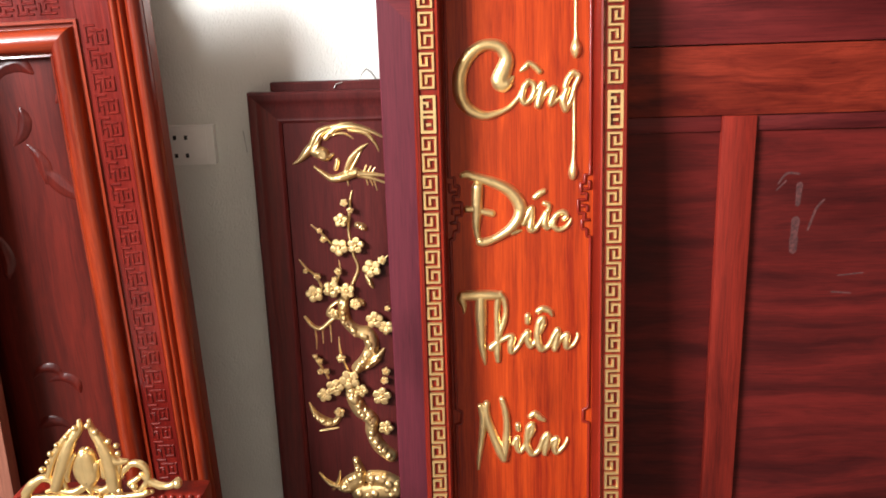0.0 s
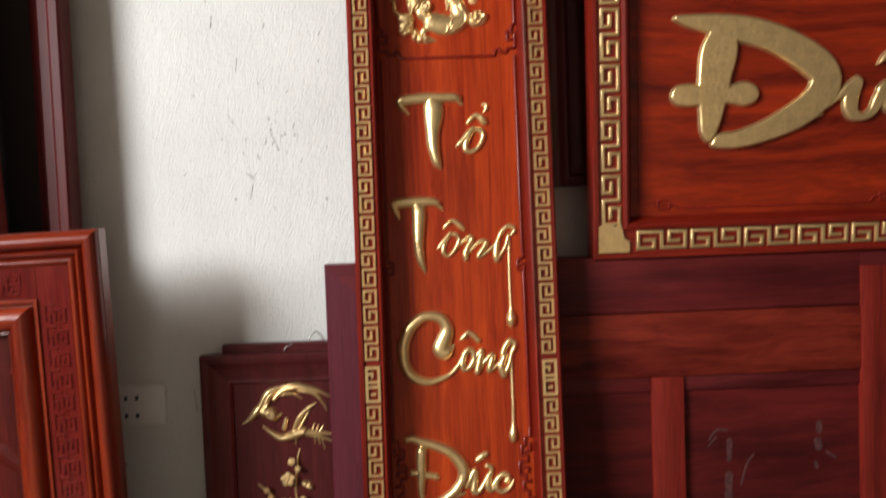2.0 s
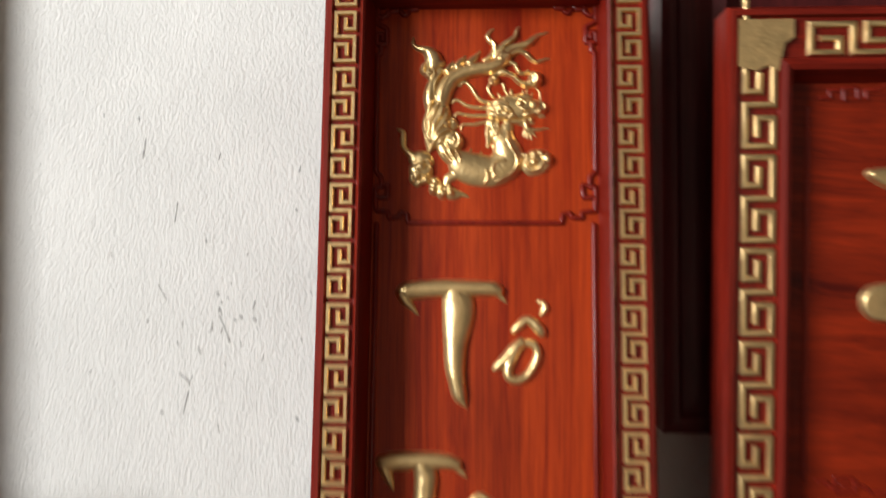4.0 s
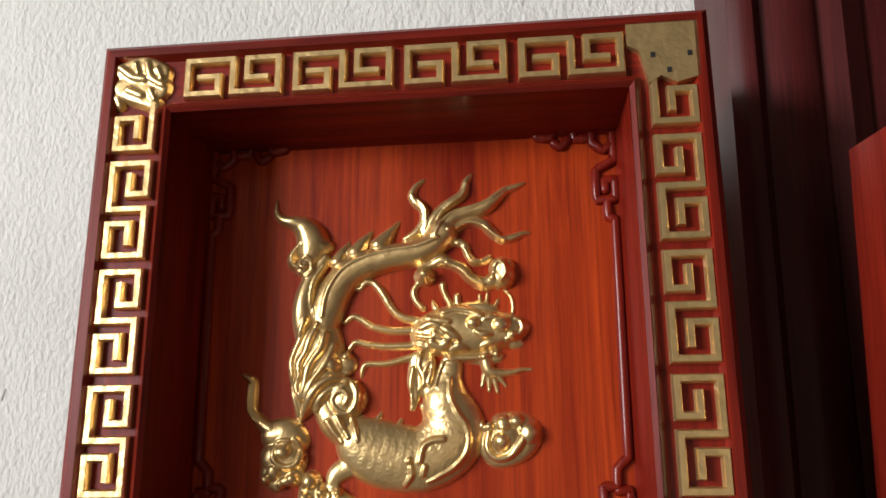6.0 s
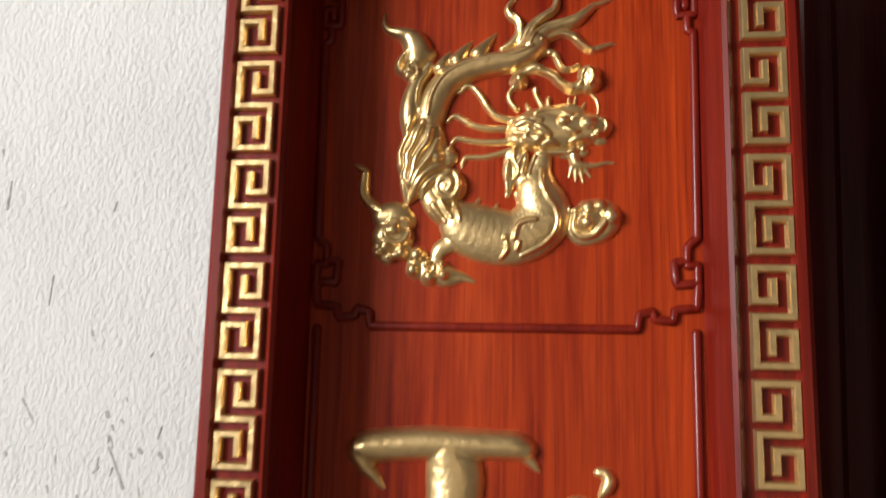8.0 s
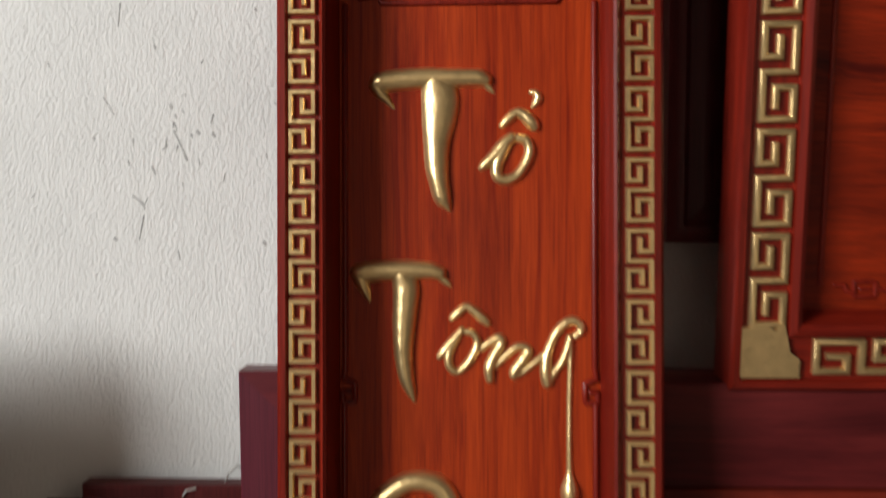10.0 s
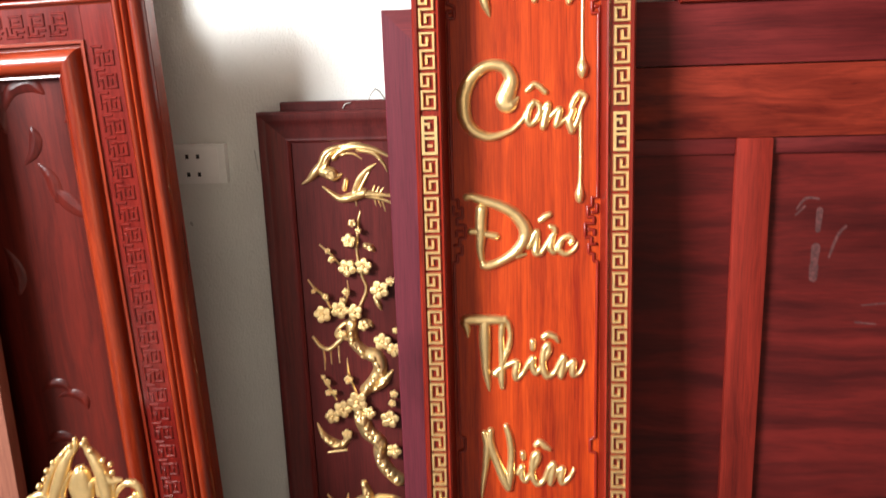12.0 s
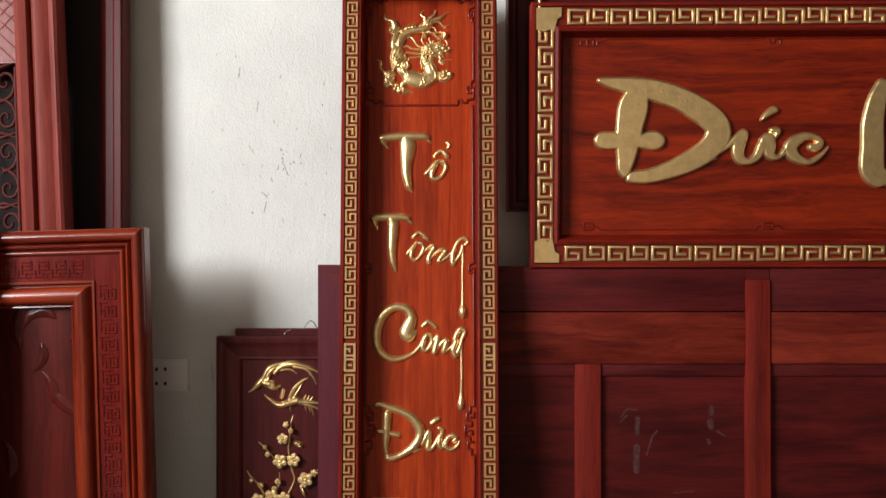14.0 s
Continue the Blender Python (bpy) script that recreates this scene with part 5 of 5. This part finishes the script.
def fret_strip(long, name, m):
    """Interlocked square fret in low relief on a 44 mm strip, running along x."""
    bm = bmesh.new()
    n = int(long / 0.036)
    for i in range(n):
        x = i * 0.036
        for a in ((0.002, 0.030, 0.004, 0.008), (0.002, 0.006, 0.004, 0.022), (0.010, 0.034, 0.036, 0.040), (0.030, 0.034, 0.022, 0.040), (0.010, 0.034, 0.020, 0.024), (0.010, 0.014, 0.012, 0.034), (0.018, 0.022, 0.008, 0.016), (0.018, 0.028, 0.028, 0.032), (0.022, 0.0345, 0.012, 0.016)):
            box(bm, x + a[0], x + a[1], -0.0026, 0.001, a[2], a[3])
    bmesh.ops.bevel(bm, geom=[e for e in bm.edges if all(v.co.y < -0.002 for v in e.verts)], offset=0.0011, segments=1, affect="EDGES")
    part(name, bm, FRET_RED, moulded, "carved interlocking fret strip", m)


boxed("fret_bed", (-0.1075, -0.0555, 0.0118, 0.014, -1.4, -0.056), FRET_RED, moulded)
boxed("fret_bed", (-0.51, -0.1085, 0.0118, 0.014, -0.1075, -0.0555), FRET_RED, moulded)
fret_strip(1.24, "carved_fret", pose(-0.1035, 0.0125, -0.116, 0, 90, 0))
fret_strip(0.36, "carved_fret", pose(-0.49, 0.0125, -0.1045, 0, 0, 0))
rnd = random.Random(5)
leaf, vein = [], []
for i in range(20):
    x, z = -rnd.uniform(172, 430), -rnd.uniform(185, 1280)
    a, size = rnd.uniform(0.9, 2.2) * rnd.choice((1, -1)), rnd.uniform(22, 52)
    curl = rnd.uniform(-0.9, 0.9)
    way = [(x + size * k * math.cos(a + curl * k), z + size * k * math.sin(a + curl * k)) for k in (0, 0.6, 1.2, 1.8)]
    leaf.append(" ".join("%.0f,%.0f,%.1f" % (*p, w * size / 40) for p, w in zip(way, (7, 26, 20, 4))))
    vein.append(" ".join("%.0f,%.0f,%.1f" % (*p, 5) for p in way[:3]))
relief("carved_leaves", ((leaf, 0.0032, 0.2, 0, False), (vein, 0.0012, 0.4, 0, True)), moulded, FIELD, "low-relief carved leaves", step=0.0025, y=0.0342)

# ---- bare plank at the end of the row ----
tagged(boxed("bare_plank", (-1.05, -0.803, 1.285, 1.312, 0.0, 1.53), BARE, bevel=0.003), "pale reddish bare timber plank standing upright", "plank")

# ---- tall lattice door behind ----
lattice = empty("lattice_door", pose(-0.692, 1.40, 1.526, 0, -2.4, 0), "tall red carved door leaf with pierced scrollwork", "door")
frame_sides(lattice, -0.62, 0.0, -1.5, 1.35, ((0, 0.05), (0, 0.006), (0.006, 0.002), (0.014, 0.004), (0.020, 0.010), (0.034, 0.004), (0.050, 0.004), (0.057, 0.010), (0.061, 0.018), (0.064, 0.018), (0.067, 0.004), (0.082, 0.0), (0.094, 0.006), (0.100, 0.020), (0.100, 0.03)), LEAF_RED, LEAF_RED)
boxed("carved_field", (-0.53, -0.095, 0.014, 0.024, 0.36, 1.26), LEAF_RED, lattice)
diag = []
for i in range(22):
    z = 365 + i * 30
    diag.append("-100,%d,3 -200,%d,3" % (z, z + 100))
    diag.append("-100,%d,3 -200,%d,3" % (z + 100, z))
words("lattice_lines", diag, 0.003, lattice, LEAF_RED, y=0.014, straight=True)
rows = ["-101,350,8 -104,0,8 -104,-60,8"]
for i in range(9):
    z = 318 - i * 78
    for sx in (0, 1, 2, 3):
        x = -126 - sx * 62
        d = -1 if (i + sx) % 2 else 1
        rows.append(" ".join("%.1f,%.1f,%.1f" % (x + 22 * math.cos(g) * (1 - 0.1 * k), z + d * 26 * math.sin(g) * (1 - 0.1 * k), 7.5 - 0.35 * k) for k, g in enumerate([0.75 * j for j in range(10)])))
        rows.append("%d,%d,6 %d,%d,8 %d,%d,7 %d,%d,4" % (x + 22, z, x + 16, z - d * 26, x - 4, z - d * 40, x - 14, z - d * 32))
        rows.append("%d,%d,4 %d,%d,8 %d,%d,5" % (x - 26, z + d * 40, x - 12, z + d * 34, x + 18, z + d * 44))
words("scrollwork", rows, 0.010, lattice, SCROLL, y=0.022, ratio=1.1)
second = empty("dark_door_frame", pose(-0.581, 1.455, 0, -1.0, -0.5, 0), "dark red-brown door frame standing behind, panel blackened for shade", "door frame")
frame_sides(second, -0.7, 0.0, 0.012, 2.3, ((0, 0.05), (0, 0.004), (0.004, 0), (0.018, 0.0), (0.024, 0.006), (0.04, 0.006), (0.046, 0.014), (0.06, 0.02), (0.06, 0.03)), MAROON_UP, MAROON)
# blackened sheet paints the shaded gap behind the scrollwork
boxed("panel", (-0.65, -0.05, 0.024, 0.036, 0.06, 2.25), SHADE_BLACK, second)

# ---- gilded crest on a low carved stand ----
stand = empty("carved_stand", pose(0, 1.11, 0), "dark red carved stand topped with a gilded scroll crest", "stand")
boxed("body", (-0.70, -0.405, 0.004, 0.05, 0.0, 0.703), FRAME_RED, stand, bevel=0.006)
ribs = ["%d,0,9 %d,700,9" % (x, x) for x in range(-690, -405, 14)]
words("reeding", ribs, 0.004, stand, FRAME_RED, y=0.004)
CREST_LEAVES = ("-624,722,17.6 -607,762,20.8 -592,795,17.6 -573,825,7.2", "-636,736,9.6 -623,767,12 -607,793,11.2 -588,816,7.2", "-535,721,20.8 -536,761,24 -544,794,19.2 -558,822,7.2", "-570,773,27.2 -569,744,32", "-572,725,17.6 -571,716,11.2", "-606,743,12 -590,773,5.6", "-612,734,6.4 -605,712,8 -584,718,8 -575,731,6.4", "-548,740,9.6 -552,766,4.8", "-569,718,6.4 -548,714,8 -532,731,6.4", "-522,737,4.8 -515,753,7.2 -497,759,8 -482,746,8 -481,724,7.2", "-510,727,11.2 -497,736,8", "-674,713,11.2 -660,730,11.2 -641,738,8", "-478,732,6.4 -468,720,7.2 -450,722,7.2")
crest = words("crest", CREST, 0.012, stand, GOLD, label="gilded openwork scroll crest", ratio=0.6)
for leaf_stroke in CREST_LEAVES:
    words("crest_leaf", [leaf_stroke], 0.012, crest, GOLD, ratio=0.6)
for x, z, r in triples(PEARLS):
    bm = bmesh.new()
    bump(bm, x, z, r / 2, r / 2, y=-0.006)
    part("pearl", bm, GOLD, crest, smooth=60)
bm = bmesh.new()
for s in CREST + CREST_LEAVES:
    stroke(bm, s, 0.012, ratio=0.6)
bmesh.ops.scale(bm, vec=(1, -0.7, 1), verts=bm.verts)
bmesh.ops.recalc_face_normals(bm, faces=bm.faces)
part("crest_back", bm, GOLD, crest, smooth=60)
